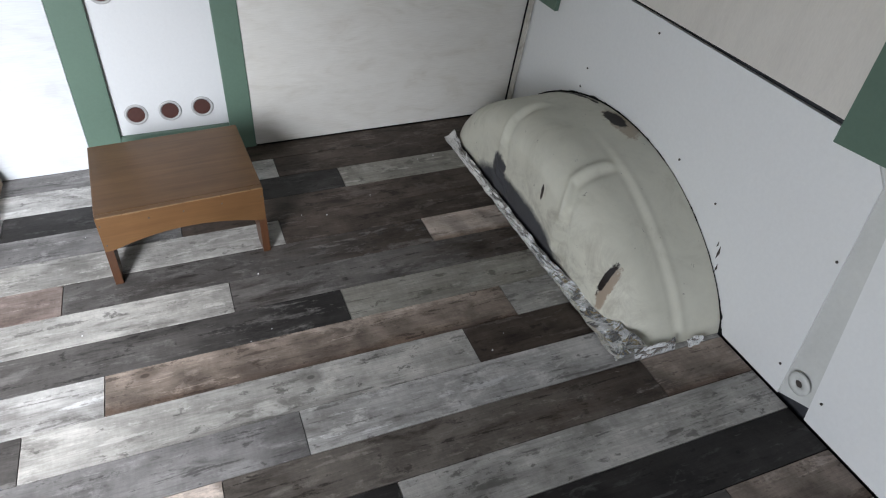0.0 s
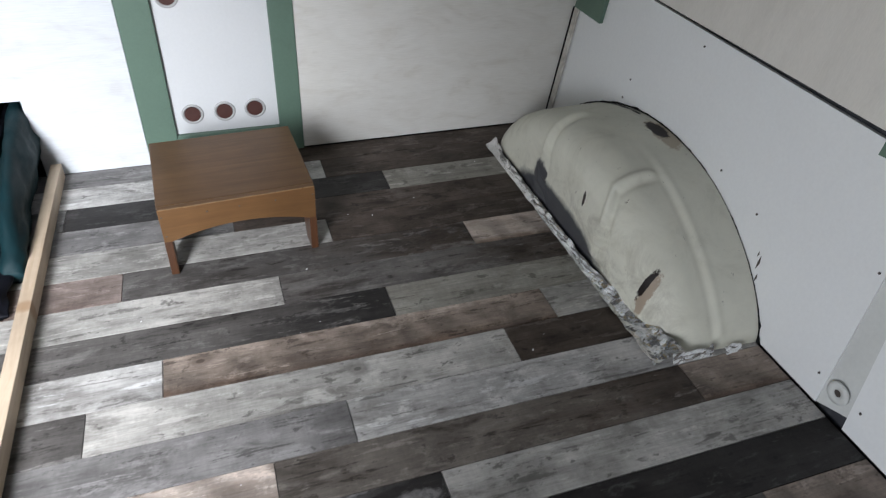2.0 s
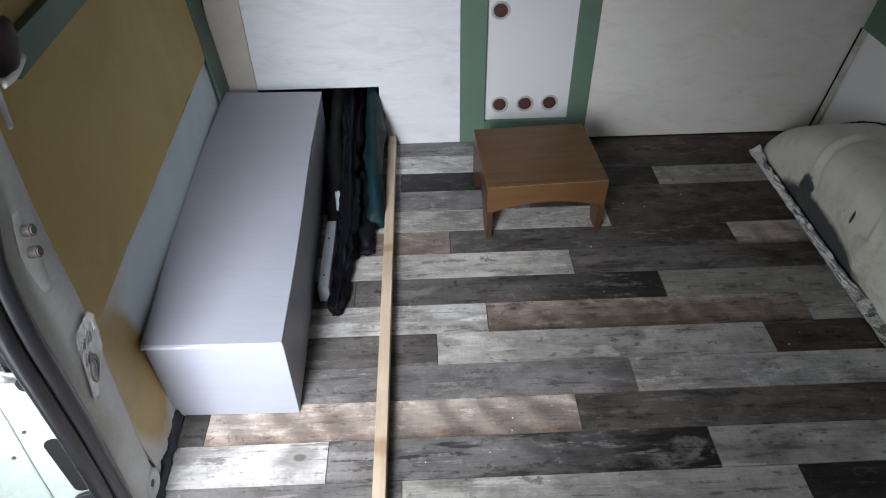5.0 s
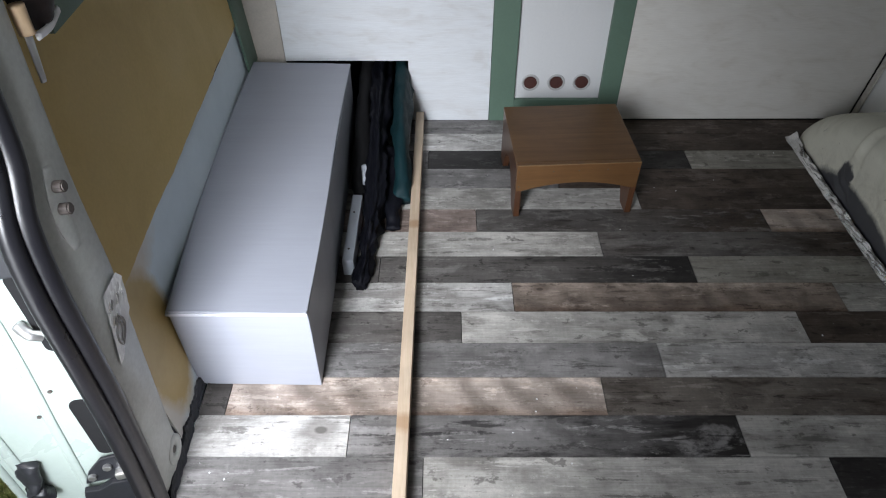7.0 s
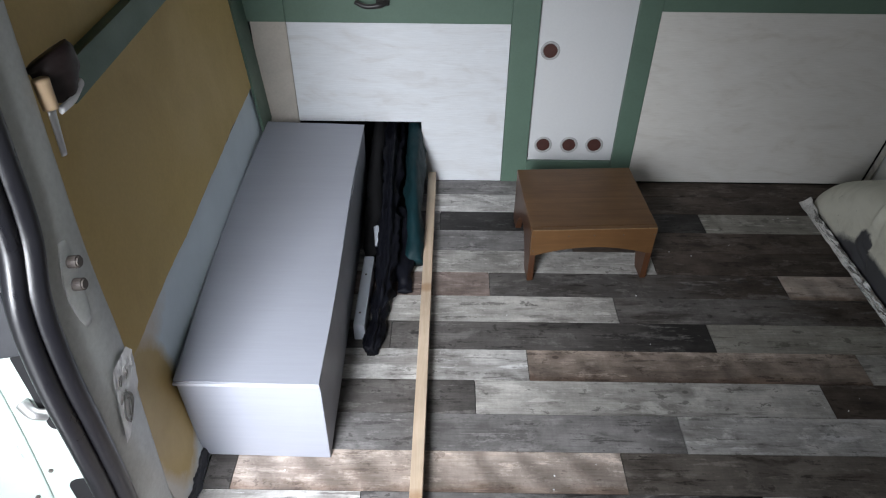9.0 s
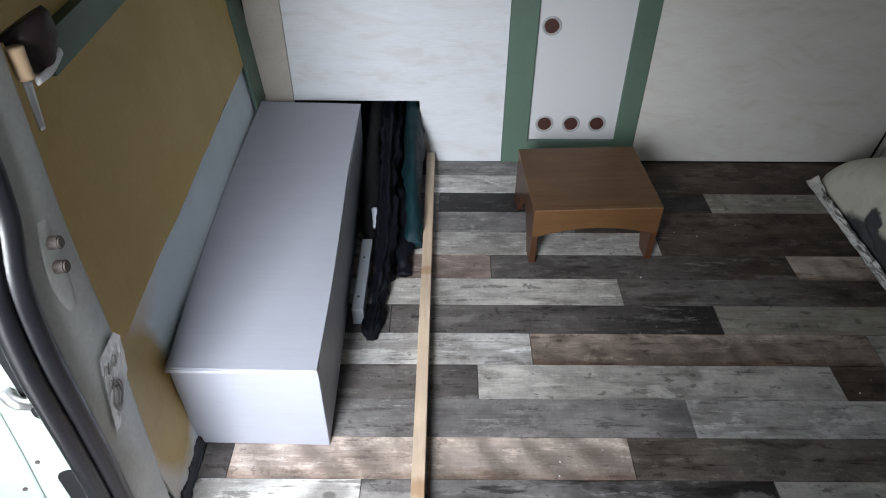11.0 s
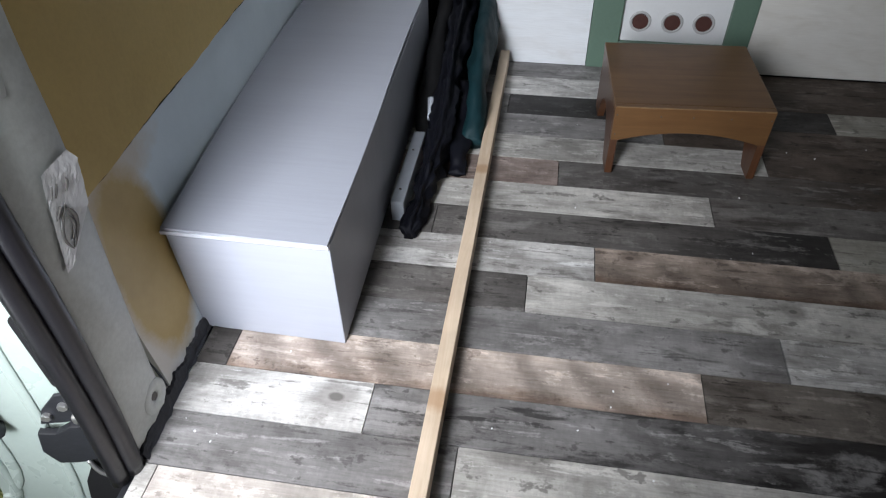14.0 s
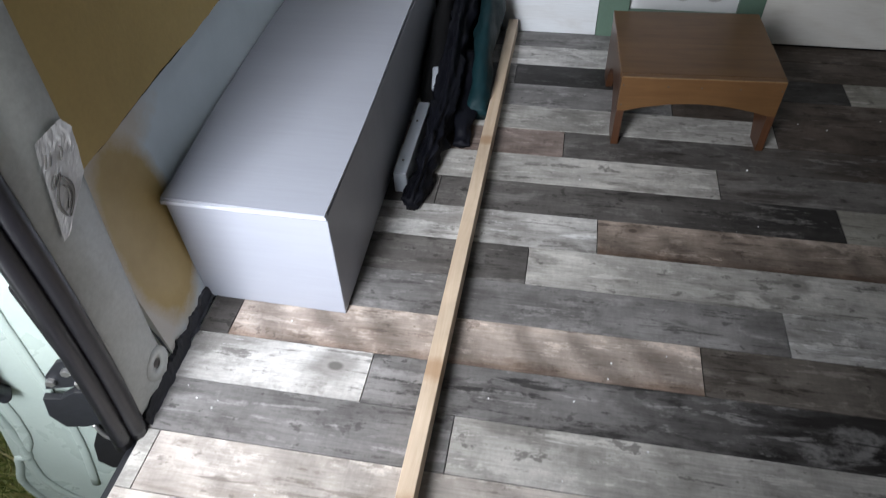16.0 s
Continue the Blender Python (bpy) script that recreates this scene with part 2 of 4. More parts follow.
def ring(r_out, r_in, depth, seg=28):
    bm = bmesh.new()
    prof = [(r_out, 0), (r_out * 0.985, depth), ((r_out + r_in) / 2, depth * 1.15), (r_in, depth * 0.8), (r_in, -depth * 2)]
    rows = []
    for i in range(seg):
        a = 2 * math.pi * i / seg
        rows.append([bm.verts.new((r * math.cos(a), r * math.sin(a), z)) for r, z in prof])
    for i in range(seg):
        for j in range(len(prof) - 1):
            bm.faces.new((rows[i][j], rows[(i + 1) % seg][j], rows[(i + 1) % seg][j + 1], rows[i][j + 1]))
    return bm


def smooth_line(points, steps=8):
    """A smooth line through control points (Catmull-Rom)."""
    pts = [Vector(p) for p in points]
    pts = [2 * pts[0] - pts[1], *pts, 2 * pts[-1] - pts[-2]]
    out = []
    for i in range(1, len(pts) - 2):
        a, b, c, d = pts[i - 1 : i + 3]
        for s in range(steps):
            t = s / steps
            out.append(0.5 * (2 * b + (c - a) * t + (2 * a - 5 * b + 4 * c - d) * t * t + (3 * b - a - 3 * c + d) * t ** 3))
    out.append(pts[-2])
    return out


def loft(path, size, seg=16, wrinkle=0.0, rough=14.0, flat=1.0, up=(0, 0, 1), seed=0.0, shape=None):
    """A closed tube along a path; size(t) gives half width and half height."""
    bm = bmesh.new()
    rings = []
    n = len(path)
    for i, p in enumerate(path):
        ahead = (path[min(i + 1, n - 1)] - path[max(i - 1, 0)]).normalized()
        side = ahead.cross(Vector(up)).normalized()
        top = side.cross(ahead).normalized()
        w, h = size(i / (n - 1))
        row = []
        for k in range(seg):
            a = 2 * math.pi * k / seg
            if shape:
                cx, cy = shape[k]
            else:
                cx, cy = math.cos(a), math.sin(a)
            q = p + side * (w * cx) + top * (h * cy)
            if wrinkle:
                nz = noise.noise(Vector((q.x * rough + seed, q.y * rough * 0.45, q.z * rough)))
                n2 = noise.noise(Vector((q.x * rough * 3 + seed, q.y * rough * 1.2, q.z * rough * 3)))
                q += (side * cx + top * cy) * (wrinkle * (nz + 0.45 * n2))
            row.append(bm.verts.new(q))
        rings.append(row)
    for i in range(n - 1):
        for k in range(seg):
            bm.faces.new((rings[i][k], rings[i][(k + 1) % seg], rings[i + 1][(k + 1) % seg], rings[i + 1][k]))
    bm.faces.new(rings[0][::-1])
    bm.faces.new(rings[-1])
    return bm


# ---- materials ----
SHADES = {
    "white": ((0.50, 0.487, 0.470), (0.16, 0.150, 0.140)),
    "cream": ((0.45, 0.412, 0.380), (0.26, 0.226, 0.20)),
    "pale": ((0.40, 0.386, 0.362), (0.145, 0.137, 0.126)),
    "taupe": ((0.165, 0.146, 0.128), (0.056, 0.046, 0.038)),
    "khaki": ((0.275, 0.262, 0.232), (0.135, 0.124, 0.106)),
    "grey": ((0.215, 0.207, 0.203), (0.082, 0.077, 0.075)),
    "ash": ((0.115, 0.107, 0.101), (0.036, 0.032, 0.030)),
    "slate": ((0.080, 0.077, 0.077), (0.030, 0.028, 0.028)),
    "coal": ((0.031, 0.0285, 0.0275), (0.013, 0.012, 0.0115)),
    "tan": ((0.39, 0.332, 0.292), (0.20, 0.158, 0.132)),
    "brown": ((0.27, 0.220, 0.185), (0.085, 0.064, 0.052)),
    "rose": ((0.24, 0.192, 0.172), (0.10, 0.074, 0.063)),
    "umber": ((0.078, 0.060, 0.049), (0.022, 0.016, 0.013)),
}
RIPPLE = {"tan": 0.8, "brown": 0.55, "cream": 0.35, "umber": 0.3}
EDGE = {"tan": 0.85, "brown": 0.85, "rose": 0.4}


@functools.lru_cache(None)
def plank_tone(tone, knots=()):
    """The finish of a plank: one shade, or one shade running into another."""
    near, _, far = tone.partition(">")
    return plank_wood("plank_" + tone.replace(">", "_to_"), *SHADES[near], SHADES[far] if far else None, RIPPLE.get(near, 0.0), EDGE.get(near, 0.0), knots)


M_SUBFLOOR = painted("dark_joint", (0.03, 0.028, 0.026), 0.8)
M_WHITE = figured_ply("whitewashed_plywood", (0.665, 0.69, 0.72), (0.585, 0.59, 0.60))
M_OFFWHITE = figured_ply("creamy_whitewashed_plywood", (0.64, 0.625, 0.59), (0.56, 0.535, 0.49))
M_WHITEPAINT = painted("white_board", (0.76, 0.77, 0.77), 0.45, 0.05, 4.0, stain_color=(0.66, 0.66, 0.65))
M_RECESS = painted("pale_grey_board", (0.62, 0.63, 0.64), 0.45, 0.05, 4.0, stain_color=(0.56, 0.56, 0.56))
M_CREAM = painted("bare_birch_board", (0.68, 0.65, 0.60), 0.55, 0.10, 4.0, stretch=(3, 3, 0.6))
M_TAUPE = painted("taupe_board", (0.48, 0.44, 0.39), 0.6, 0.14, 6.0)
M_GREEN = painted("sage_green_paint", (0.100, 0.162, 0.122), 0.5, 0.10, 6.0)
M_RED = painted("red_plug", (0.065, 0.022, 0.017), 0.6, 0.15, 30.0)
M_GREYRING = painted("grey_plastic", (0.42, 0.42, 0.42), 0.4, 0.08)
M_YELLOW = painted("ochre_hardboard", (0.53, 0.38, 0.13), 0.6, 0.10, 4.0, stain_color=(0.30, 0.21, 0.085))
M_METAL = painted("grey_primed_steel", (0.52, 0.54, 0.52), 0.40, 0.20, 7.0, stain_color=(0.37, 0.375, 0.35))
M_CHANNEL = painted("scuffed_cream_steel", (0.60, 0.585, 0.53), 0.5, 0.22, 14.0, stain_color=(0.15, 0.12, 0.10))
M_RIB = painted("pale_grey_steel", (0.60, 0.61, 0.59), 0.42, 0.08, 8.0)
# Near-black that puts the shade of recesses, gaps and holes into the colour.
M_DARK = painted("recess_shade_black", (0.012, 0.012, 0.013), 0.8)
M_BOX = painted("grey_white_cardboard", (0.315, 0.33, 0.38), 0.40, 0.06, 3.0, fine=140.0, stretch=(0.06, 1, 1))
M_LID_EDGE = painted("pale_lid_edge", (0.50, 0.52, 0.58), 0.25, 0.03)
M_STOOL = grain_wood("varnished_oak", (0.140, 0.073, 0.029), (0.098, 0.047, 0.018), 0.42, coat=0.15)
M_STOOL_LEG = grain_wood("varnished_oak_leg", (0.085, 0.034, 0.014), (0.045, 0.018, 0.008), 0.4, (22, 22, 1.5), coat=0.2)
M_PINE = grain_wood("raw_pine", (0.62, 0.51, 0.39), (0.47, 0.355, 0.25), 0.6, (18, 1.2, 18))
M_BLACKCLOTH = painted("black_nylon", (0.004, 0.0045, 0.008), 0.62, 0.2, 30.0, bump_size=0.3, fine=400)
M_TEAL = painted("dark_teal_nylon", (0.006, 0.024, 0.029), 0.55, 0.2, 24.0, bump_size=0.3, fine=400)
M_TRAY = painted("pale_grey_plastic", (0.42, 0.45, 0.50), 0.4, 0.06)
M_RUBBER = painted("black_rubber", (0.006, 0.006, 0.008), 0.33, 0.10, 20.0)
M_STEEL = painted("zinc_steel", (0.50, 0.50, 0.50), 0.35, 0.12, 30.0, metal=0.9)
M_BLACKIRON = painted("black_painted_iron", (0.016, 0.017, 0.021), 0.42, 0.15, 20.0)
M_MINT = painted("mint_van_paint", (0.34, 0.40, 0.37), 0.28, 0.06, 5.0)
M_STICKER = painted("crumpled_white_paper", (0.76, 0.76, 0.77), 0.5, 0.08, 30.0)
M_INK = painted("faded_ink", (0.12, 0.112, 0.105), 0.6, 0.2, 60.0)
M_HANDLE = painted("black_plastic_handle", (0.02, 0.018, 0.018), 0.35, 0.1)
M_LEATHER = painted("dark_brown_leather", (0.016, 0.008, 0.008), 0.55, 0.2, 40.0)
M_BEIGE = grain_wood("pale_wood_handle", (0.60, 0.45, 0.29), (0.46, 0.32, 0.19), 0.5, (10, 10, 2))
M_SCREW = painted("dark_screw", (0.06, 0.05, 0.045), 0.5)
M_BITUMEN = painted("dark_sealant", (0.018, 0.020, 0.026), 0.7, 0.3, 20.0, stain_color=(0.06, 0.06, 0.07))
M_GRASS = painted("grass_ground", (0.20, 0.23, 0.08), 0.9, 0.3, 3.0, stain_color=(0.17, 0.16, 0.06))
# Lining of the unseen shell, kept dark so that little light bounces.
M_VANROOF = painted("unseen_dark_lining", (0.10, 0.098, 0.095), 0.9, 0.06)


def arch_material():
    m, n, l, b = material("scuffed_cream_primer", 0.42)
    v = coords(n, l, vary=False)
    broad = noise_tex(n, l, v, 9.0, 6, 0.7, 0.5)
    fine = noise_tex(n, l, v, 90.0, 3)
    c = ramp(n, l, broad, [(0.35, (0.71, 0.70, 0.60)), (0.55, (0.66, 0.65, 0.555)), (0.75, (0.54, 0.53, 0.44))])
    speck = noise_tex(n, l, v, 34.0, 5, 0.75, 0.6)
    c = mix(n, l, ramp(n, l, speck, [(0.655, grey(0)), (0.70, grey(0.65))]), c, (0.09, 0.07, 0.055))
    grime = noise_tex(n, l, v, 14.0, 7, 0.75, 0.8)
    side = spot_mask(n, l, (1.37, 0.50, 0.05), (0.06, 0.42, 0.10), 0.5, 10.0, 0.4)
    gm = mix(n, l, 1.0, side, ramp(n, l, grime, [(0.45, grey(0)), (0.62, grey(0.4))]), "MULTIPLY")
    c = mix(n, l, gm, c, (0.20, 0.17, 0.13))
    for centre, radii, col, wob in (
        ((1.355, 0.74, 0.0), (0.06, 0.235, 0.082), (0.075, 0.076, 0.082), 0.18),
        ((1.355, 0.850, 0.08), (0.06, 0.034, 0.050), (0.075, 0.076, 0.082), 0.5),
        # Dark band painted along the foot as the shade between arch and foil.
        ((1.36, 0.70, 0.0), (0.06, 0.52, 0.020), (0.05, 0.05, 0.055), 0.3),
        ((1.602, 0.700, 0.255), (0.026, 0.075, 0.09), (0.44, 0.38, 0.29), 0.8),
        ((1.600, 0.722, 0.255), (0.020, 0.044, 0.09), (0.012, 0.006, 0.004), 0.6),
        ((1.370, 0.342, 0.095), (0.040, 0.014, 0.070), (0.36, 0.29, 0.22), 1.1),
        ((1.370, 0.354, 0.112), (0.036, 0.008, 0.050), (0.010, 0.005, 0.004), 1.0),
        ((1.368, 0.625, 0.145), (0.03, 0.006, 0.020), (0.04, 0.03, 0.025), 1.3),
        ((1.615, 0.93, 0.22), (0.006, 0.10, 0.06), (0.03, 0.022, 0.016), 1.6),
    ):
        c = mix(n, l, spot_mask(n, l, centre, radii, wob), c, col)
    l.new(c, b.inputs["Base Color"])
    l.new(ramp(n, l, broad, [(0.3, grey(0.42)), (0.7, grey(0.6))]), b.inputs["Roughness"])
    b.inputs["Specular IOR Level"].default_value = 0.3
    bump(n, l, b, mix(n, l, 0.5, broad, fine), 0.15, 0.002)
    return m


def foil_material():
    m, n, l, b = material("crinkled_foil_tape", 0.22, 0.9)
    v = coords(n, l, vary=False)
    cr = noise_tex(n, l, v, 22.0, 2, 0.5, 1.5)
    l.new(ramp(n, l, cr, [(0.3, grey(0.56)), (0.6, grey(0.84))]), b.inputs["Base Color"])
    bump(n, l, b, cr, 0.42, 0.010)
    return m


def lower_wall_material():
    """Pale blue-grey steel with an ochre patch of old paint beside the pillar."""
    m, n, l, b = material("pale_steel_with_ochre_paint", 0.45)
    v = coords(n, l, vary=False)
    broad = noise_tex(n, l, v, 6.0, 5, 0.65)
    c = ramp(n, l, broad, [(0.3, (0.68, 0.76, 0.81)), (0.7, (0.60, 0.68, 0.73))])
    c = mix(n, l, spot_mask(n, l, (-0.36, 0.06, 0.37), (0.2, 0.20, 0.045), 0.4, 20.0, 0.25), c, (0.60, 0.56, 0.50))
    c = mix(n, l, spot_mask(n, l, (-0.36, 0.050, 0.20), (0.2, 0.055, 0.22), 0.3, 20.0, 0.3), c, (0.58, 0.55, 0.50))
    c = mix(n, l, spot_mask(n, l, (-0.36, 0.125, 0.215), (0.2, 0.088, 0.185), 0.2, 11.0, 0.14), c, ramp(n, l, broad, [(0.35, (0.50, 0.37, 0.155)), (0.65, (0.41, 0.295, 0.11))]))
    l.new(c, b.inputs["Base Color"])
    bump(n, l, b, broad, 0.1)
    return m


M_ARCH = arch_material()
M_FOIL = foil_material()
M_WORN = painted("rubbed_oak_edge", (0.19, 0.112, 0.052), 0.5, 0.25, 60.0)
M_STOOL.node_tree.nodes["Principled BSDF"].inputs["Specular IOR Level"].default_value = 0.3
for cloth in (M_BLACKCLOTH, M_TEAL, M_DARK):
    cloth.node_tree.nodes["Principled BSDF"].inputs["Specular IOR Level"].default_value = 0.15
M_LOWWALL = lower_wall_material()

BACK = 1.285
def left_x(y, z):
    return -0.338 - 0.045 * y - 0.08 * z


def right_x(z):
    return 1.598 + 0.117 * z


# ---- setting: floor, ground, walls, roof ----
floor = thing("floor", "grey and brown weathered wood-look plank floor", "floor", kind="structure")
part("subfloor", block(-0.335, 1.60, -2.2, 1.30, -0.06, -0.0075), M_SUBFLOOR, floor)
ground = mesh_object("ground", block(-60, 60, -60, 60, -0.75, -0.55), M_GRASS)
tagged(ground, "short green and yellowed grass outside the van", "grass", kind="structure")


def slab_left(y0, y1, z0, z1, thick, lift=0.0, slant=0.0):
    """A board on the leaning left wall, lift metres proud of it. slant moves the upper end along the wall."""
    bm = bmesh.new()
    corners = [(y0, z0), (y1, z0), (y1 + slant, z1), (y0 + slant, z1)]
    a = [bm.verts.new((left_x(y, z) + lift, y, z)) for y, z in corners]
    b = [bm.verts.new((left_x(y, z) + lift - thick, y, z)) for y, z in corners]
    bm.faces.new(a)
    bm.faces.new(b[::-1])
    for i in range(4):
        j = (i + 1) % 4
        bm.faces.new((a[i], b[i], b[j], a[j]))
    return bm


def slab_right(outline, thick, lift=0.0):
    """A board of (y, z) outline on the leaning right wall, lift metres proud of it."""
    bm = bmesh.new()
    a = [bm.verts.new((right_x(z) - lift, y, z)) for y, z in outline]
    b = [bm.verts.new((right_x(z) - lift + thick, y, z)) for y, z in outline]
    bm.faces.new(a)
    bm.faces.new(b[::-1])
    k = len(outline)
    for i in range(k):
        j = (i + 1) % k
        bm.faces.new((a[i], b[i], b[j], a[j]))
    return bm


wall_left = mesh_object("wall_left", slab_left(0.03, 1.30, -0.06, 1.75, 0.04), M_LOWWALL)
tagged(wall_left, "pale blue-grey steel van wall with ochre paint patch", "wall", kind="structure")
wall_right = mesh_object("wall_right", slab_right([(-2.2, -0.06), (1.30, -0.06), (1.30, 1.75), (-2.2, 1.75)], 0.04, -0.012), M_BITUMEN)
tagged(wall_right, "dark steel side wall behind white panels", "wall", kind="structure")
# Unseen roof and walls added to close the van and hold light down.
ceiling = mesh_object("ceiling", block(-0.55, 1.85, -2.2, 1.75, 1.75, 1.80), M_VANROOF)
tagged(ceiling, "unseen van roof, dark to limit bounced light", "ceiling", kind="structure")
wall_front = mesh_object("wall_front", block(-0.55, 1.85, -2.24, -2.2, -0.06, 1.75), M_VANROOF)
tagged(wall_front, "unseen added end wall, dark to limit bounced light", "wall", kind="structure")
bm = block(-0.46, -0.40, -2.2, -1.42, -0.06, 1.75)
block(-0.46, -0.40, -1.42, -0.10, 1.55, 1.75, bm=bm)
wall_door_side = mesh_object("wall_door_side", bm, M_VANROOF)
tagged(wall_door_side, "unseen dark side wall round the open doorway", "wall", kind="structure")
sill = mesh_object("door_sill", block(-0.352, -0.336, -1.42, -0.105, -0.30, -0.012, 0.004), M_BLACKIRON)
tagged(sill, "black step edge of the doorway", "sill", kind="structure")

# ---- back partition ----
wall_back = thing("wall_back", "white panelled partition with sage green frame", "wall", kind="structure")
T = BACK + 0.03
# left panel with the low opening
part("panel", prism([(-0.312, 0.222), (0.084, 0.222), (0.084, 0.0), (0.353, 0.0), (0.353, 0.545), (-0.312, 0.545)], 0.012, "y", BACK, 0.0012), M_WHITE, wall_back, "white marbled plywood panel")
part("panel", block(-0.42, -0.314, BACK + 0.002, BACK + 0.014, 0.0, 0.545, 0.001), M_TAUPE, wall_back, "taupe bare board strip")
part("panel", block(0.788, 1.655, BACK, BACK + 0.012, 0.004, 0.587, 0.0012), M_OFFWHITE, wall_back, "white marbled plywood panel")
part("panel", block(-0.312, 0.353, BACK, BACK + 0.012, 0.622, 1.75, 0.0012), M_WHITEPAINT, wall_back, "white upper panel")
part("panel", block(0.788, 1.80, BACK, BACK + 0.012, 0.672, 1.75, 0.0012), M_WHITEPAINT, wall_back, "white upper panel")
part("panel", block(0.43, 0.73, BACK + 0.012, BACK + 0.022, 0.078, 1.75, 0.001), M_RECESS, wall_back, "pale grey-white recessed panel")
part("post", block(0.354, 0.4365, BACK - 0.004, T, 0.0, 1.75, 0.0025), M_GREEN, wall_back, "sage green painted post")
part("post", block(0.7215, 0.7870, BACK - 0.004, T, 0.0, 1.75, 0.0025), M_GREEN, wall_back, "sage green painted post")
part("rail", block(0.4368, 0.7212, BACK - 0.002, T, 0.0, 0.080, 0.002), M_GREEN, wall_back, "sage green bottom rail")
part("rail", block(-0.312, 0.3537, BACK - 0.003, T, 0.546, 0.621, 0.002), M_GREEN, wall_back, "sage green rail")
part("rail", block(0.7873, 1.68, BACK - 0.003, T, 0.588, 0.671, 0.002), M_GREEN, wall_back, "sage green rail")
part("post", block(-0.46, -0.3125, BACK - 0.003, T, 0.546, 1.75, 0.002), M_GREEN, wall_back, "sage green corner board")
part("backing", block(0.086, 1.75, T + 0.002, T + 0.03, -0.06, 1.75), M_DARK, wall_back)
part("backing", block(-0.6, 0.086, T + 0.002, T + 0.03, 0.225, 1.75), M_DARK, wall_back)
# Boards behind the low opening, coloured near-black for the shade inside.
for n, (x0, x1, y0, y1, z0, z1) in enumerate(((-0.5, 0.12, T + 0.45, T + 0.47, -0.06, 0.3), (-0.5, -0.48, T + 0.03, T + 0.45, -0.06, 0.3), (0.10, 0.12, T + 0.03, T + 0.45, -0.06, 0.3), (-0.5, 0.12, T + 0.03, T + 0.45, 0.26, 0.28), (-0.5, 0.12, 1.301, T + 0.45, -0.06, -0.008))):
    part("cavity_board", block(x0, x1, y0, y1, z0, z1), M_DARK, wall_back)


def round_hole(x, z):
    r = part("ring", ring(0.0295, 0.0225, 0.003), M_GREYRING, wall_back, "grey rim round a hole", True)
    r.matrix_world = pose(x, BACK + 0.0115, z, 90)
    p = part("plug", rod(0.0215, 0.003, 24), M_RED, wall_back, "dull red plug in a hole")
    p.matrix_world = pose(x, BACK + 0.010, z, 90)


for x, z in ((0.488, 0.1375), (0.574, 0.138), (0.658, 0.139), (0.478, 0.462)):
    round_hole(x, z)

handle = thing("door_handle", "black plastic lever handle on green rail", "handle", (-0.03, BACK - 0.004, 0.612))
part("base_plate", block(-0.012, 0.028, -0.010, 0.0, -0.012, 0.030, 0.003), M_HANDLE, handle)
part("lever", loft(smooth_line([(0.02, -0.012, 0.0), (0.0, -0.026, -0.006), (-0.04, -0.028, -0.008), (-0.07, -0.022, 0.002)]), lambda t: (0.006, 0.009 - 0.003 * t), 12), M_HANDLE, handle, smooth=True)

# ---- left wall cladding ----


def uneven_sheet(y0, y1, low, high, thick, lift, slant, wave, seed, steps=70):
    """A board on the left wall whose lower edge is hand cut."""
    bm = bmesh.new()
    rows = []
    for i in range(steps + 1):
        y = y0 + (y1 - y0) * i / steps
        z = low + wave * (noise.noise(Vector((y * 5, seed, 0))) + 0.5 * noise.noise(Vector((y * 17, seed, 4))) + 0.25 * noise.noise(Vector((y * 50, seed, 7))))
        rows.append([bm.verts.new(p) for p in ((left_x(y, z) + lift, y, z), (left_x(y + slant, high) + lift, y + slant, high), (left_x(y + slant, high) + lift - thick, y + slant, high), (left_x(y, z) + lift - thick, y, z))])
    for a, b in zip(rows, rows[1:]):
        for k in range(4):
            bm.faces.new((a[k], a[(k + 1) % 4], b[(k + 1) % 4], b[k]))
    bm.faces.new(rows[0])
    bm.faces.new(rows[-1][::-1])
    return bm


hardboard = mesh_object("hardboard_sheet", uneven_sheet(0.02, 1.165, 0.395, 1.70, 0.005, 0.0085, 0.03, 0.006, 2.0), M_YELLOW)
tagged(hardboard, "ochre hardboard sheet on the van wall", "wall panel", kind="structure")
gap = mesh_object("panel_gap", uneven_sheet(0.03, 1.15, 0.390, 0.41, 0.003, 0.0035, 0.0, 0.006, 9.0), M_DARK)
tagged(gap, "dark gap under the hardboard sheet", "gap", kind="structure")
green_strip = mesh_object("corner_strip", slab_left(1.166, 1.282, 0.235, 1.70, 0.008, 0.014, 0.03), M_GREEN)
tagged(green_strip, "sage green strip in the wall corner", "trim", kind="structure")
stub = mesh_object("corner_stub", slab_left(1.16, 1.282, 0.0, 0.234, 0.006, 0.012), M_TAUPE)
tagged(stub, "bare taupe board end in the corner", "trim", kind="structure")
bar = mesh_object("wall_bar", slab_left(0.24, 1.16, 0.803, 0.855, 0.02, 0.030, 0.0), M_GREEN)
tagged(bar, "sage green painted rail across the hardboard", "rail", kind="structure")


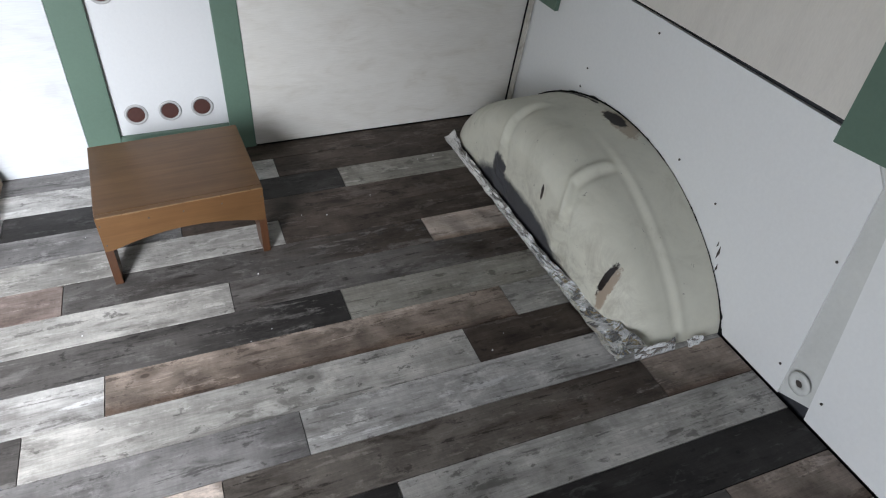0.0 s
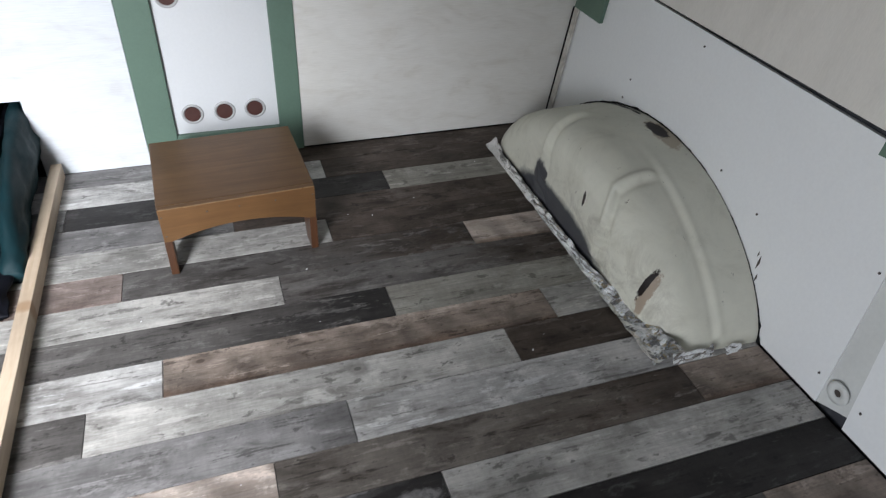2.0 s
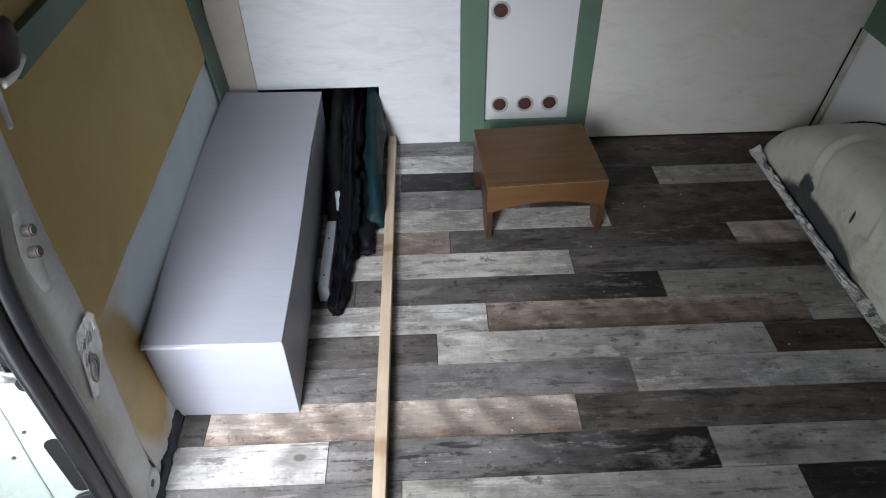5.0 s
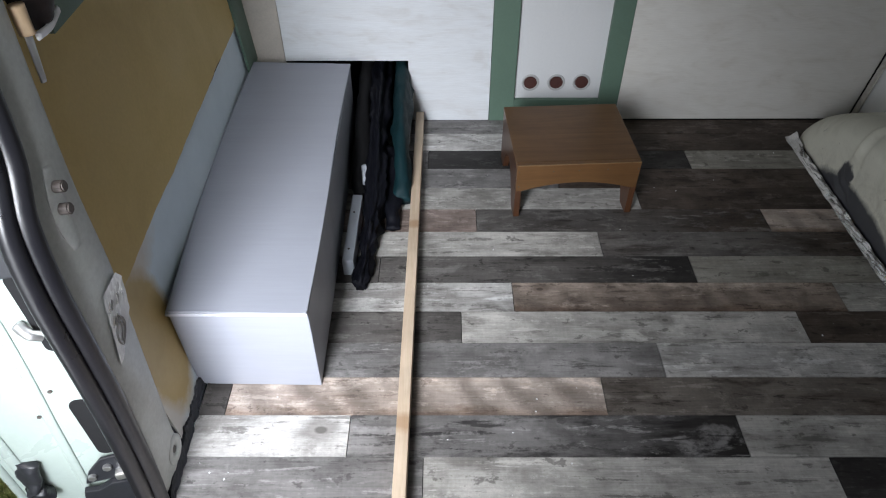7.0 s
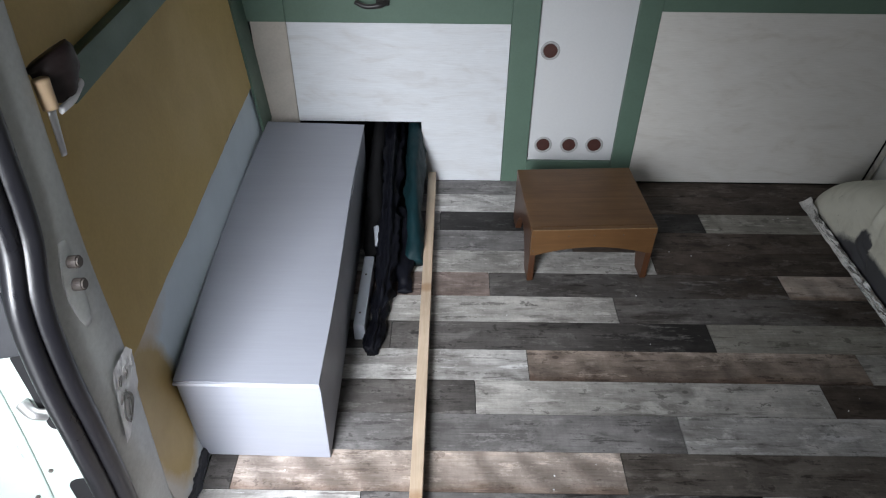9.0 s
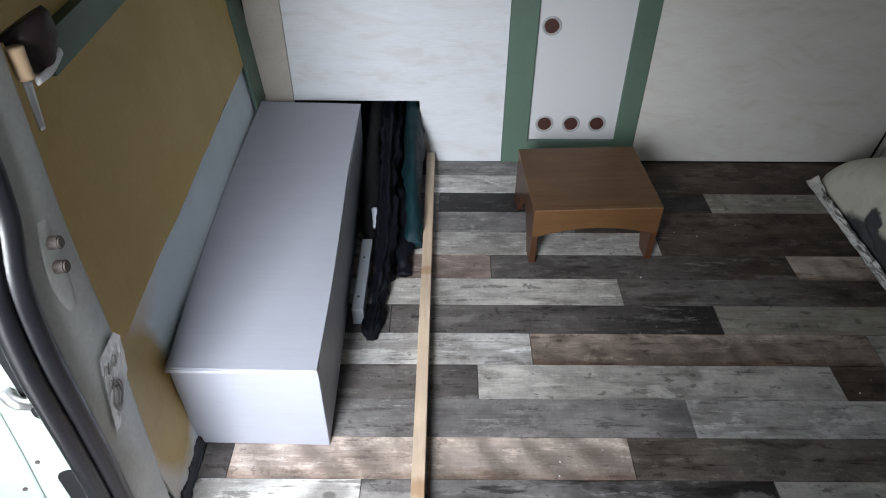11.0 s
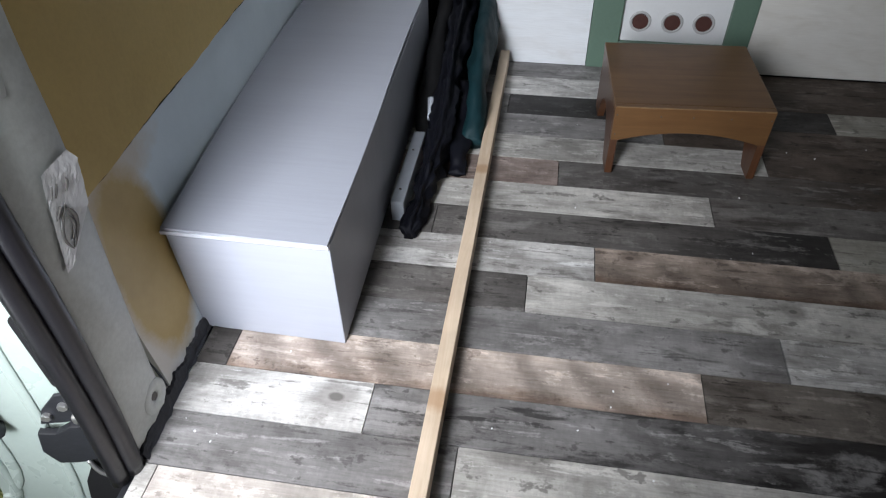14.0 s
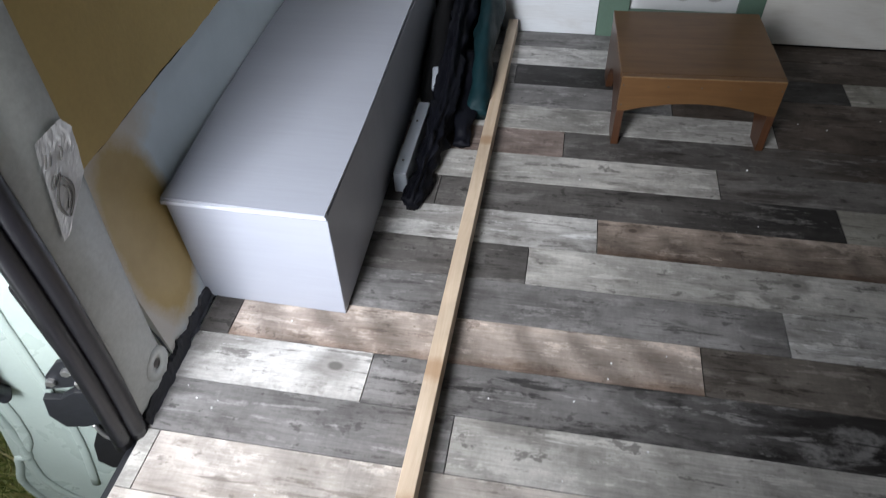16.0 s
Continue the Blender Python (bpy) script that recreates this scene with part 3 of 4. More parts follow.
def sealant_strip():
    """Smeared sealant where the wall meets the floor, ragged along its upper edge."""
    bm = bmesh.new()
    rows = []
    for i in range(81):
        y = -0.095 + 0.28 * i / 80
        top = 0.024 + 0.012 * noise.noise(Vector((y * 28, 2, 0))) + 0.008 * noise.noise(Vector((y * 90, 5, 0)))
        foot = 0.010 + 0.005 * noise.noise(Vector((y * 45, 8, 0)))
        row = []
        for z, out in ((0.0006, foot), (0.005, foot * 0.75), (top * 0.6, 0.0075), (top, 0.006), (top, -0.004), (0.0006, -0.004)):
            row.append(bm.verts.new((left_x(y, z) + out + 0.0015 * noise.noise(Vector((y * 120, z * 160, 1))), y, z)))
        rows.append(row)
    for a, b in zip(rows, rows[1:]):
        for k in range(6):
            bm.faces.new((a[k], a[(k + 1) % 6], b[(k + 1) % 6], b[k]))
    bm.faces.new(rows[0])
    bm.faces.new(rows[-1][::-1])
    return bm


edge_strip = mesh_object("floor_edge_strip", sealant_strip(), M_BITUMEN)
tagged(edge_strip, "dark sealant strip along the floor edge", "trim", kind="structure")

# ---- right wall cladding ----
panels_right = thing("wall_cladding", "white panels screwed to the van side wall", "wall panel", kind="structure")
part("panel", slab_right([(0.035, 0.004), (1.272, 0.004), (1.272, 0.5085), (0.12, 0.500), (0.075, 0.45)], 0.008), M_WHITEPAINT, panels_right, "white lower panel")
part("panel", slab_right([(-2.2, 0.004), (-0.035, 0.004), (0.045, 0.497), (0.045, 1.7), (-2.2, 1.7)], 0.008), M_WHITEPAINT, panels_right, "white lower panel beside the rib")
part("panel", slab_right([(0.16, 0.512), (1.272, 0.512), (1.272, 1.70), (0.16, 1.70)], 0.008), M_CREAM, panels_right, "cream birch upper panel")
part("rib", slab_right([(-0.034, 0.03), (0.034, 0.004), (0.118, 0.495), (0.046, 0.495)], 0.006, -0.004), M_RIB, panels_right, "bare grey steel rib")
part("post", slab_right([(0.05, 0.488), (0.185, 0.478), (0.215, 1.70), (0.05, 1.70)], 0.012, 0.013), M_GREEN, panels_right, "sage green painted post")
part("post", slab_right([(1.125, 0.382), (1.274, 0.382), (1.274, 1.70), (1.125, 1.70)], 0.012, 0.013), M_GREEN, panels_right, "sage green painted post")
part("corner_channel", slab_right([(1.255, 0.004), (1.284, 0.004), (1.284, 0.38), (1.255, 0.38)], 0.006, 0.010), M_CHANNEL, panels_right, "scuffed steel corner channel")
for y, z in ((0.073, 0.30), (0.06, 0.06), (-0.045, 0.06), (0.70, 0.475), (0.92, 0.30), (0.50, 0.262), (0.36, 0.235), (1.264, 0.30), (1.264, 0.20), (1.264, 0.10)):
    s = part("screw", rod(0.0026, 0.003, 10, 0.0005), M_SCREW, panels_right)
    s.matrix_world = pose(right_x(z) - 0.0015, y, z, 0, 90)
for y, z, dy, dz in ((0.300, 0.150, 0.004, 0.016), (0.288, 0.118, 0.003, 0.010), (0.282, 0.098, 0.005, 0.006), (0.310, 0.165, 0.002, 0.007), (0.93, 0.245, 0.006, 0.003)):
    part("scuff_mark", slab_right([(y - dy, z), (y, z - dz), (y + dy * 0.6, z), (y + 0.3 * dy, z + dz)], 0.001, 0.0012), M_SCREW, panels_right, "black scuff")
g = part("grommet", ring(0.024, 0.008, 0.004), M_RIB, panels_right, "round steel seat with a dark bolt hole", True)
g.matrix_world = pose(right_x(0.058) - 0.001, 0.008, 0.058, 0, -90)
g = part("bolt_hole", rod(0.009, 0.003, 16), M_SCREW, panels_right)
g.matrix_world = pose(right_x(0.058) - 0.001, 0.008, 0.058, 0, 90)

part("gap", slab_right([(1.2775, 0.004), (1.2835, 0.004), (1.2835, 0.38), (1.2775, 0.38)], 0.006, 0.0125), M_DARK, panels_right, "dark corner gap")

# ---- wheel arch ----
wheel_arch = thing("wheel_arch", "scuffed cream primed steel wheel arch with rust", "wheel arch", kind="structure")


ARCH_Y, ARCH_RY, ARCH_RZ = 0.72, 0.51, 0.256


def arch_point(a, r):
    c = math.cos(a)
    return ARCH_Y - ARCH_RY * r * c, ARCH_RZ * r * max(math.sin(a), 0.0) ** 1.45


def arch_shell():
    bm = bmesh.new()
    stations = [(1.665 - (1.665 - 1.462) * i / 40, 1.0 - 0.012 * (i / 40) ** 2) for i in range(41)]
    for i in range(1, 37):
        a = math.pi / 2 * i / 36
        stations.append((1.462 - 0.098 * math.sin(a), 0.70 + 0.288 * math.cos(a)))
    for i in range(1, 9):
        stations.append((1.364 - 0.006 * i / 8, 0.70 * (1 - i / 8) + 0.02))
    cols = 260
    grid = []
    for x, r in stations:
        row = []
        for j in range(cols + 1):
            y, z = arch_point(math.pi * j / cols, r)
            row.append(bm.verts.new((x, y, z)))
        grid.append(row)
    for i in range(len(grid) - 1):
        for j in range(cols):
            bm.faces.new((grid[i][j], grid[i][j + 1], grid[i + 1][j + 1], grid[i + 1][j]))
    bmesh.ops.recalc_face_normals(bm, faces=bm.faces[:])
    bm.normal_update()
    outward = 1 if sum(v.normal.z for v in bm.verts if v.co.z > 0.2) > 0 else -1
    for v in list(bm.verts):
        x, y, z = v.co
        near = 1 / (1 + math.exp((y - 0.60) / 0.03))
        u = x - 1.507 - 0.05 * (y - 0.3)
        lift = near * (0.0030 * math.exp(-((u / 0.0095) ** 2)) - 0.002 * math.exp(-(((u + 0.016) / 0.008) ** 2)) + 0.003 / (1 + math.exp(-u / 0.006)))
        across = 1 / (1 + math.exp((x - 1.49) / 0.008))
        for foot, mid, top in ((0.525, 0.560, 0.566), (0.841, 0.860, 0.877)):
            w = y - float(np.interp(x, (1.362, 1.395, 1.48), (foot, mid, top)))
            lift += across * (0.011 * math.exp(-((w / 0.011) ** 2)) - 0.005 * math.exp(-(((w + 0.021) / 0.009) ** 2)))
        lift += 0.0012 * noise.noise(Vector((x * 18, y * 14, z * 18)))
        v.co += v.normal * (outward * lift * min(1.0, z / 0.03))
        v.co.z = max(v.co.z, 0.0)
    return bm


def ragged_gap():
    """The dark uneven cut of the panel round the arch."""
    bm = bmesh.new()
    rows = []
    n = 150
    for j in range(n + 1):
        a = math.pi * (0.01 + 0.98 * j / n)
        w = 0.004 + 0.006 * max(0.0, noise.noise(Vector((j * 0.21, 1, 0)))) + 0.004 * max(0.0, noise.noise(Vector((j * 0.9, 5, 0))))
        row = []
        for r in (0.97, 1.0 + w / 0.3):
            y, z = arch_point(a, r)
            z = max(z, 0.002)
            row.append(bm.verts.new((right_x(z) - 0.0016, y, z)))
        rows.append(row)
    for j in range(n):
        bm.faces.new((rows[j][0], rows[j][1], rows[j + 1][1], rows[j + 1][0]))
    return bm


part("cut_gap", ragged_gap(), M_DARK, wheel_arch, "dark ragged cut round the arch")
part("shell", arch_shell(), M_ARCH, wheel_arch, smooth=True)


def foil_strip():
    """Crinkled foil tape along the foot of the arch, widest at its near end."""
    bm = bmesh.new()
    n = 90
    rows = []
    for i in range(n + 1):
        t = i / n
        y = 1.175 - 0.965 * t
        w = 0.001 + 0.050 * max(0, t - 0.68) / 0.32 + 0.022 * max(0, 0.12 - t) / 0.12
        row = []
        for k in range(9):
            s = k / 8
            x = 1.335 + s * (w + 0.012)
            z = 0.002 + 0.022 * s ** 2 + (0.002 + 0.016 * max(0, t - 0.7)) * abs(noise.noise(Vector((x * 40, y * 18, 3)))) * 2 + 0.03 * s * max(0, t - 0.75)
            row.append(bm.verts.new((x + 0.004 * noise.noise(Vector((y * 25, k, 1))), y + 0.004 * noise.noise(Vector((k, y * 40, 8))), z)))
        rows.append(row)
    for i in range(n):
        for k in range(8):
            bm.faces.new((rows[i][k], rows[i][k + 1], rows[i + 1][k + 1], rows[i + 1][k]))
    return bm


part("foil_tape", foil_strip(), M_FOIL, wheel_arch, "crinkled silver foil tape")


def foil_scrap(x0, x1, y, h):
    bm = bmesh.new()
    rows = []
    for i in range(17):
        x = x0 + (x1 - x0) * i / 16
        row = []
        for k in range(7):
            s = k / 6
            row.append(bm.verts.new((x, y - 0.006 + 0.010 * s + 0.005 * noise.noise(Vector((x * 60, s * 4, 2))), 0.003 + h * s * (0.8 + 0.4 * noise.noise(Vector((x * 30, 0, 5)))))))
        rows.append(row)
    for i in range(16):
        for k in range(6):
            bm.faces.new((rows[i][k], rows[i + 1][k], rows[i + 1][k + 1], rows[i][k + 1]))
    return bm


part("foil_tape", foil_scrap(1.375, 1.475, 0.205, 0.028), M_FOIL, wheel_arch, "crinkled silver foil tape")
part("foil_tape", foil_scrap(1.505, 1.548, 0.200, 0.020), M_FOIL, wheel_arch, "crinkled silver foil tape")

# ---- door pillar ----
pillar = thing("door_pillar", "grey primed steel door pillar with rubber seal", "pillar", kind="structure")
PILLAR_EDGE = [(0.006, 0.0), (0.004, 0.15), (0.012, 0.35), (0.026, 0.50), (0.036, 0.66), (0.056, 0.80), (0.09, 1.0), (0.14, 1.3), (0.19, 1.6)]
SEAL = [(-0.098, 0.0), (-0.092, 0.15), (-0.090, 0.33), (-0.090, 0.48), (-0.086, 0.60), (-0.068, 0.70), (-0.030, 0.78), (-0.006, 0.90), (0.02, 1.05), (0.06, 1.3), (0.10, 1.6)]


def pillar_x(z):
    return -0.336 + 0.022 * math.sin(min(z / 0.55, 1.0) * math.pi / 2) - 0.035 * max(0.0, z - 0.55)


def pillar_face():
    bm = bmesh.new()
    e = smooth_line([(pillar_x(z), y, z) for y, z in PILLAR_EDGE], 6)
    s = smooth_line([(pillar_x(z), y, z) for y, z in SEAL], 6)
    rows = []
    n = 60
    for i in range(n + 1):
        z = 1.6 * i / n
        ye = float(np.interp(z, [p.z for p in e], [p.y for p in e]))
        ys = float(np.interp(z, [p.z for p in s], [p.y for p in s]))
        x = pillar_x(z)
        prof = [(left_x(ye, z) - 0.01, ye + 0.012), (x - 0.012, ye + 0.006), (x - 0.003, ye), (x, ye - 0.010), (x + 0.002, (ye + ys) / 2), (x, ys + 0.012), (x - 0.004, ys), (x - 0.05, ys - 0.004), (x - 0.09, ys + 0.02)]
        rows.append([bm.verts.new((px, py, z)) for px, py in prof])
    for i in range(n):
        for k in range(len(rows[0]) - 1):
            bm.faces.new((rows[i][k], rows[i][k + 1], rows[i + 1][k + 1], rows[i + 1][k]))
    return bm


part("body", pillar_face(), M_METAL, pillar, smooth=True)
seal_line = smooth_line([(pillar_x(z) - 0.006, y - 0.012, z) for y, z in SEAL], 8)
part("seal", loft(seal_line, lambda t: (0.0165, 0.0165), 16, up=(1, 0, 0)), M_RUBBER, pillar, "black rubber door seal", True)
lip_line = [p + Vector((-0.010, -0.023, 0)) for p in seal_line]
part("seal_lip", loft(lip_line, lambda t: (0.0145, 0.0135), 14, up=(1, 0, 0)), M_RUBBER, pillar, "inner lip of the black seal", True)
g = part("bolt_seat", ring(0.030, 0.010, 0.003), M_METAL, pillar, "round steel bolt seat", True)
g.matrix_world = pose(pillar_x(0.065) + 0.0005, -0.020, 0.065, 0, 88)
g = part("bolt", rod(0.0075, 0.004, 14), M_SCREW, pillar)
g.matrix_world = pose(pillar_x(0.065), -0.020, 0.065, 0, 88)
part("seam", loft(smooth_line([(left_x(0.022, z) + 0.0005, 0.021 + 0.003 * math.sin(40 * z), z) for z in (0.03, 0.07, 0.11, 0.16, 0.20)], 5), lambda t: (0.0016 + 0.001 * math.sin(9 * t), 0.0016), 8, up=(1, 0, 0)), M_BITUMEN, pillar, "dark cracked seam beside the pillar", True)
recess = part("striker_recess", loft(smooth_line([(pillar_x(0.61) + 0.001, -0.026, 0.61), (pillar_x(0.67) + 0.001, -0.020, 0.67), (pillar_x(0.735) + 0.001, -0.004, 0.735)]), lambda t: (0.019 * math.sin(math.pi * (0.12 + 0.76 * t)) + 0.002, 0.0025), 16, up=(1, 0, 0)), M_METAL, pillar, "pale worn oval recess", True)
for y, z in ((-0.020, 0.676), (-0.010, 0.706)):
    b_ = part("striker_bolt", rod(0.0085, 0.020, 16, 0.002), M_SCREW, pillar, "dark round striker bolt")
    b_.matrix_world = pose(pillar_x(z) + 0.008, y, z, 0, 84)

# paper sticker, crumpled, on the pillar
sticker = thing("sticker", "crumpled torn white paper sticker on the pillar", "sticker")


def crumpled(width, height, seed):
    bm = bmesh.new()
    rows = []
    nx, nz = 14, 26
    for i in range(nz + 1):
        z = 0.392 + height * i / nz
        t = i / nz
        lo = -0.064 + 0.030 * t
        w = width * min(1.0, 0.15 + 2.2 * t) * (1.0 if t < 0.85 else 1.0 - 1.5 * (t - 0.85))
        row = []
        for k in range(nx + 1):
            y = lo + w * k / nx
            d = 0.0022 * abs(noise.noise(Vector((y * 75 + seed, z * 75, 0)))) + 0.0012 * abs(noise.noise(Vector((y * 160, z * 160, seed))))
            row.append(bm.verts.new((pillar_x(z) + 0.0042 + d, y, z)))
        rows.append(row)
    for i in range(nz):
        for k in range(nx):
            bm.faces.new((rows[i][k], rows[i][k + 1], rows[i + 1][k + 1], rows[i + 1][k]))
    return bm


part("paper", crumpled(0.068, 0.125, 4.0), M_STICKER, sticker)


def ink_stroke(y0, z0, y1, z1, bend, width):
    path = []
    for i in range(13):
        t = i / 12
        y, z = y0 + 0.008 + (y1 - y0) * t, z0 + (z1 - z0) * t
        path.append(Vector((pillar_x(z) + 0.0068, y + bend * math.sin(math.pi * t), z)))
    return loft(path, lambda t: (1.15 * width * math.sin(math.pi * (0.08 + 0.84 * t)), 0.0012), 8, up=(1, 0, 0))


for stroke in ((-0.048, 0.412, -0.034, 0.462, -0.012, 0.0022), (-0.046, 0.412, -0.030, 0.462, 0.014, 0.0030), (-0.043, 0.422, -0.034, 0.452, 0.008, 0.0022), (-0.052, 0.458, -0.038, 0.470, 0.002, 0.0018), (-0.044, 0.456, -0.030, 0.468, 0.002, 0.0018), (-0.046, 0.484, -0.036, 0.498, 0.001, 0.0012), (-0.038, 0.482, -0.028, 0.496, 0.001, 0.0012), (-0.020, 0.478, -0.012, 0.494, 0.004, 0.0016)):
    part("print", ink_stroke(*stroke), M_INK, sticker, "faded dark print", True)

# ---- open door outside ----
van_door = thing("van_door", "open pale mint van door with black hinge", "door", (-0.445, -0.095, 0.0), 14)


def rounded(x0, x1, z0, z1, r, seg=6):
    pts = []
    for cx, cz, a0 in ((x1 - r, z1 - r, 0), (x0 + r, z1 - r, 90), (x0 + r, z0 + r, 180), (x1 - r, z0 + r, 270)):
        for i in range(seg + 1):
            a = radians(a0 + 90 * i / seg)
            pts.append((cx + r * math.cos(a), cz + r * math.sin(a)))
    return pts


LIP = [(-0.14, 1.32), (-0.14, 0.03), (-0.176, -0.129), (-0.205, -0.206), (-0.199, -0.297), (-0.173, -0.449), (-0.12, -0.47)]
part("inner_panel", prism(LIP + [(-0.05, -0.36), (0.02, -0.24), (0.085, -0.12), (0.085, 1.32)], 0.03, "y", 0.0, 0.004), M_MINT, van_door, "mint door edge panel")
part("outer_lip", loft(smooth_line([(x + 0.007, 0.001, z) for x, z in LIP], 8), lambda t: (0.008, 0.007), 12, up=(0, 1, 0)), M_MINT, van_door, "rolled outer lip of the door", True)
part("fold", loft(smooth_line([(0.03, -0.001, 1.2), (0.011, -0.001, 0.564), (-0.011, -0.001, 0.25), (-0.035, -0.001, -0.045), (-0.075, -0.001, -0.24)], 6), lambda t: (0.008, 0.0035), 12, up=(0, 1, 0)), M_MINT, van_door, "raised fold down the door", True)
part("fold", loft(smooth_line([(-0.10, -0.001, 1.2), (-0.105, -0.001, 0.10), (-0.150, -0.001, -0.12), (-0.158, -0.001, -0.213), (-0.125, -0.001, -0.30), (-0.075, -0.001, -0.315)], 6), lambda t: (0.010, 0.0035), 12, up=(0, 1, 0)), M_MINT, van_door, "pressed step round the door edge", True)
part("access_hole", prism(rounded(0.050, 0.084, 0.45, 0.612, 0.0125), 0.006, "y", -0.003, 0.001), M_DARK, van_door, "dark oval opening in the door")
part("access_hole", prism(rounded(0.030, 0.062, 0.165, 0.325, 0.015), 0.006, "y", -0.003, 0.001), M_DARK, van_door, "dark oval opening in the door")
part("access_hole", prism([(0.049, 0.028), (0.012, -0.030), (-0.022, -0.095), (-0.036, -0.150), (-0.020, -0.180), (0.060, -0.172), (0.070, 0.020)], 0.006, "y", -0.003, 0.001), M_DARK, van_door, "dark oval opening in the door")
part("cable", loft(smooth_line([(0.008, -0.006, -0.02), (0.022, -0.014, -0.05), (0.045, -0.012, -0.07), (0.06, -0.004, -0.072)], 6), lambda t: (0.004, 0.004), 10), M_STEEL, van_door, "grey cable loop", True)
part("lock_knob", loft(smooth_line([(0.036, -0.006, 0.520), (0.050, -0.018, 0.510), (0.062, -0.014, 0.498)]), lambda t: (0.009, 0.008), 12), M_STEEL, van_door, "bright steel latch", True)
for x, z in ((0.020, 0.565), (0.018, 0.358), (-0.02, 0.30)):
    d = part("screw", rod(0.0035, 0.003, 10), M_SCREW, van_door)
    d.matrix_basis = pose(x, -0.0008, z, 90)
part("door_stop", loft(smooth_line([(-0.085, -0.002, 0.185), (-0.090, -0.012, 0.150), (-0.092, -0.014, 0.115), (-0.085, -0.006, 0.090)]), lambda t: (0.022, 0.012), 12, 0.005, 60.0), M_BLACKIRON, van_door, "black rubber door stop", True)
hinge = part("hinge", prism([(-0.015, 0.098), (0.000, 0.132), (0.030, 0.165), (0.062, 0.168), (0.062, 0.100)], 0.006, "y", -0.014, 0.002), M_BLACKIRON, van_door, "black iron hinge leaf")
part("hinge_arm", prism([(-0.020, 0.089), (0.005, 0.084), (0.030, 0.099), (0.085, 0.092), (0.085, 0.030), (0.050, 0.010), (0.012, 0.000), (-0.020, 0.004), (-0.032, 0.040)], 0.012, "y", -0.024, 0.002), M_BLACKIRON, hinge)
part("hinge_pin", block(0.045, 0.095, -0.030, -0.008, 0.112, 0.130, 0.004), M_STEEL, hinge, "zinc hinge pin")
for x, z in ((0.004, 0.120), (0.036, 0.142)):
    h = part("bolt", rod(0.008, 0.008, 6, 0.001), M_STEEL, hinge, "zinc hinge bolt")
    h.matrix_basis = pose(x, -0.017, z, 90)
part("window_trim", prism(rounded(0.030, 0.085, 0.615, 0.95, 0.012), 0.012, "y", -0.014, 0.003), M_BLACKIRON, van_door, "dark blue-grey window trim")

# ---- cardboard box ----
carton = thing("cardboard_box", "long closed grey-white cardboard box beside the wall", "box")
C = [(-0.352, 0.181), (-0.074, 0.176), (-0.095, 1.205), (-0.393, 1.218)]


def carton_walls():
    bm = bmesh.new()
    lo = [bm.verts.new((x, y, 0.0015)) for x, y in C]
    hi = [bm.verts.new((x + (0.002 if i in (1, 2) else -0.004), y, 0.2425)) for i, (x, y) in enumerate(C)]
    bm.faces.new(lo[::-1])
    bm.faces.new(hi)
    for i in range(4):
        j = (i + 1) % 4
        bm.faces.new((lo[i], lo[j], hi[j], hi[i]))
    bmesh.ops.bevel(bm, geom=bm.edges[:], offset=0.0025, segments=2, profile=0.6, affect="EDGES")
    return bm


def carton_lid():
    bm = bmesh.new()
    nx, ny = 10, 30
    top, under = [], []
    for j in range(ny + 1):
        t = j / ny
        row, row2 = [], []
        for i in range(nx + 1):
            s = i / nx
            a = Vector(C[0]).lerp(Vector(C[3]), t)
            b = Vector(C[1]).lerp(Vector(C[2]), t)
            p = a.lerp(b, -0.010 + 1.016 * s)
            z = 0.2530 + 0.0015 * math.sin(math.pi * s) * math.sin(math.pi * t) + 0.0010 * noise.noise(Vector((p.x * 9, p.y * 5, 0)))
            px = p.x + (0.0025 * math.sin(7 * t) if s > 0.95 else 0) - 0.013 * math.sin(math.pi * t) * (1 - s) ** 2
            row.append(bm.verts.new((px, p.y - (0.007 if j == 0 else 0), z)))
            row2.append(bm.verts.new((px, p.y - (0.007 if j == 0 else 0), z - 0.004)))
        top.append(row)
        under.append(row2)
    for g_, flip in ((top, 1), (under, -1)):
        for j in range(ny):
            for i in range(nx):
                bm.faces.new((g_[j][i], g_[j][i + 1], g_[j + 1][i + 1], g_[j + 1][i])[::flip])
    for j in range(ny):
        for i in (0, nx):
            bm.faces.new((top[j][i], top[j + 1][i], under[j + 1][i], under[j][i]))
    for i in range(nx):
        for j in (0, ny):
            bm.faces.new((top[j][i], top[j][i + 1], under[j][i + 1], under[j][i]))
    return bm


part("carton", carton_walls(), M_BOX, carton)
part("lid", carton_lid(), M_BOX, carton, "slightly bowed cardboard lid")

lip = prism([(-0.3565, 0.2405), (-0.0720, 0.2405), (-0.0720, 0.2475), (-0.3565, 0.2475)], 0.010, "y", 0.1705, 0.001)
part("lid_lip", lip, M_LID_EDGE, carton, "folded pale edge of the lid")
# Proud dark strip that draws the shadow line below the lid edge.
part("lid_gap", prism([(-0.354, 0.2365), (-0.0735, 0.2365), (-0.0735, 0.2402), (-0.354, 0.2402)], 0.006, "y", 0.1745), M_DARK, carton, "dark strip for the shade line under the lid")

# ---- footstool ----
stool = thing("footstool", "varnished oak footstool with arched front apron", "stool", (0.562, 0.926, 0.0), 3.2)
W, D, H = 0.172, 0.154, 0.180
part("top", block(-W, W, -D + 0.0165, D, H - 0.016, H, 0.002, 2), M_STOOL, stool)


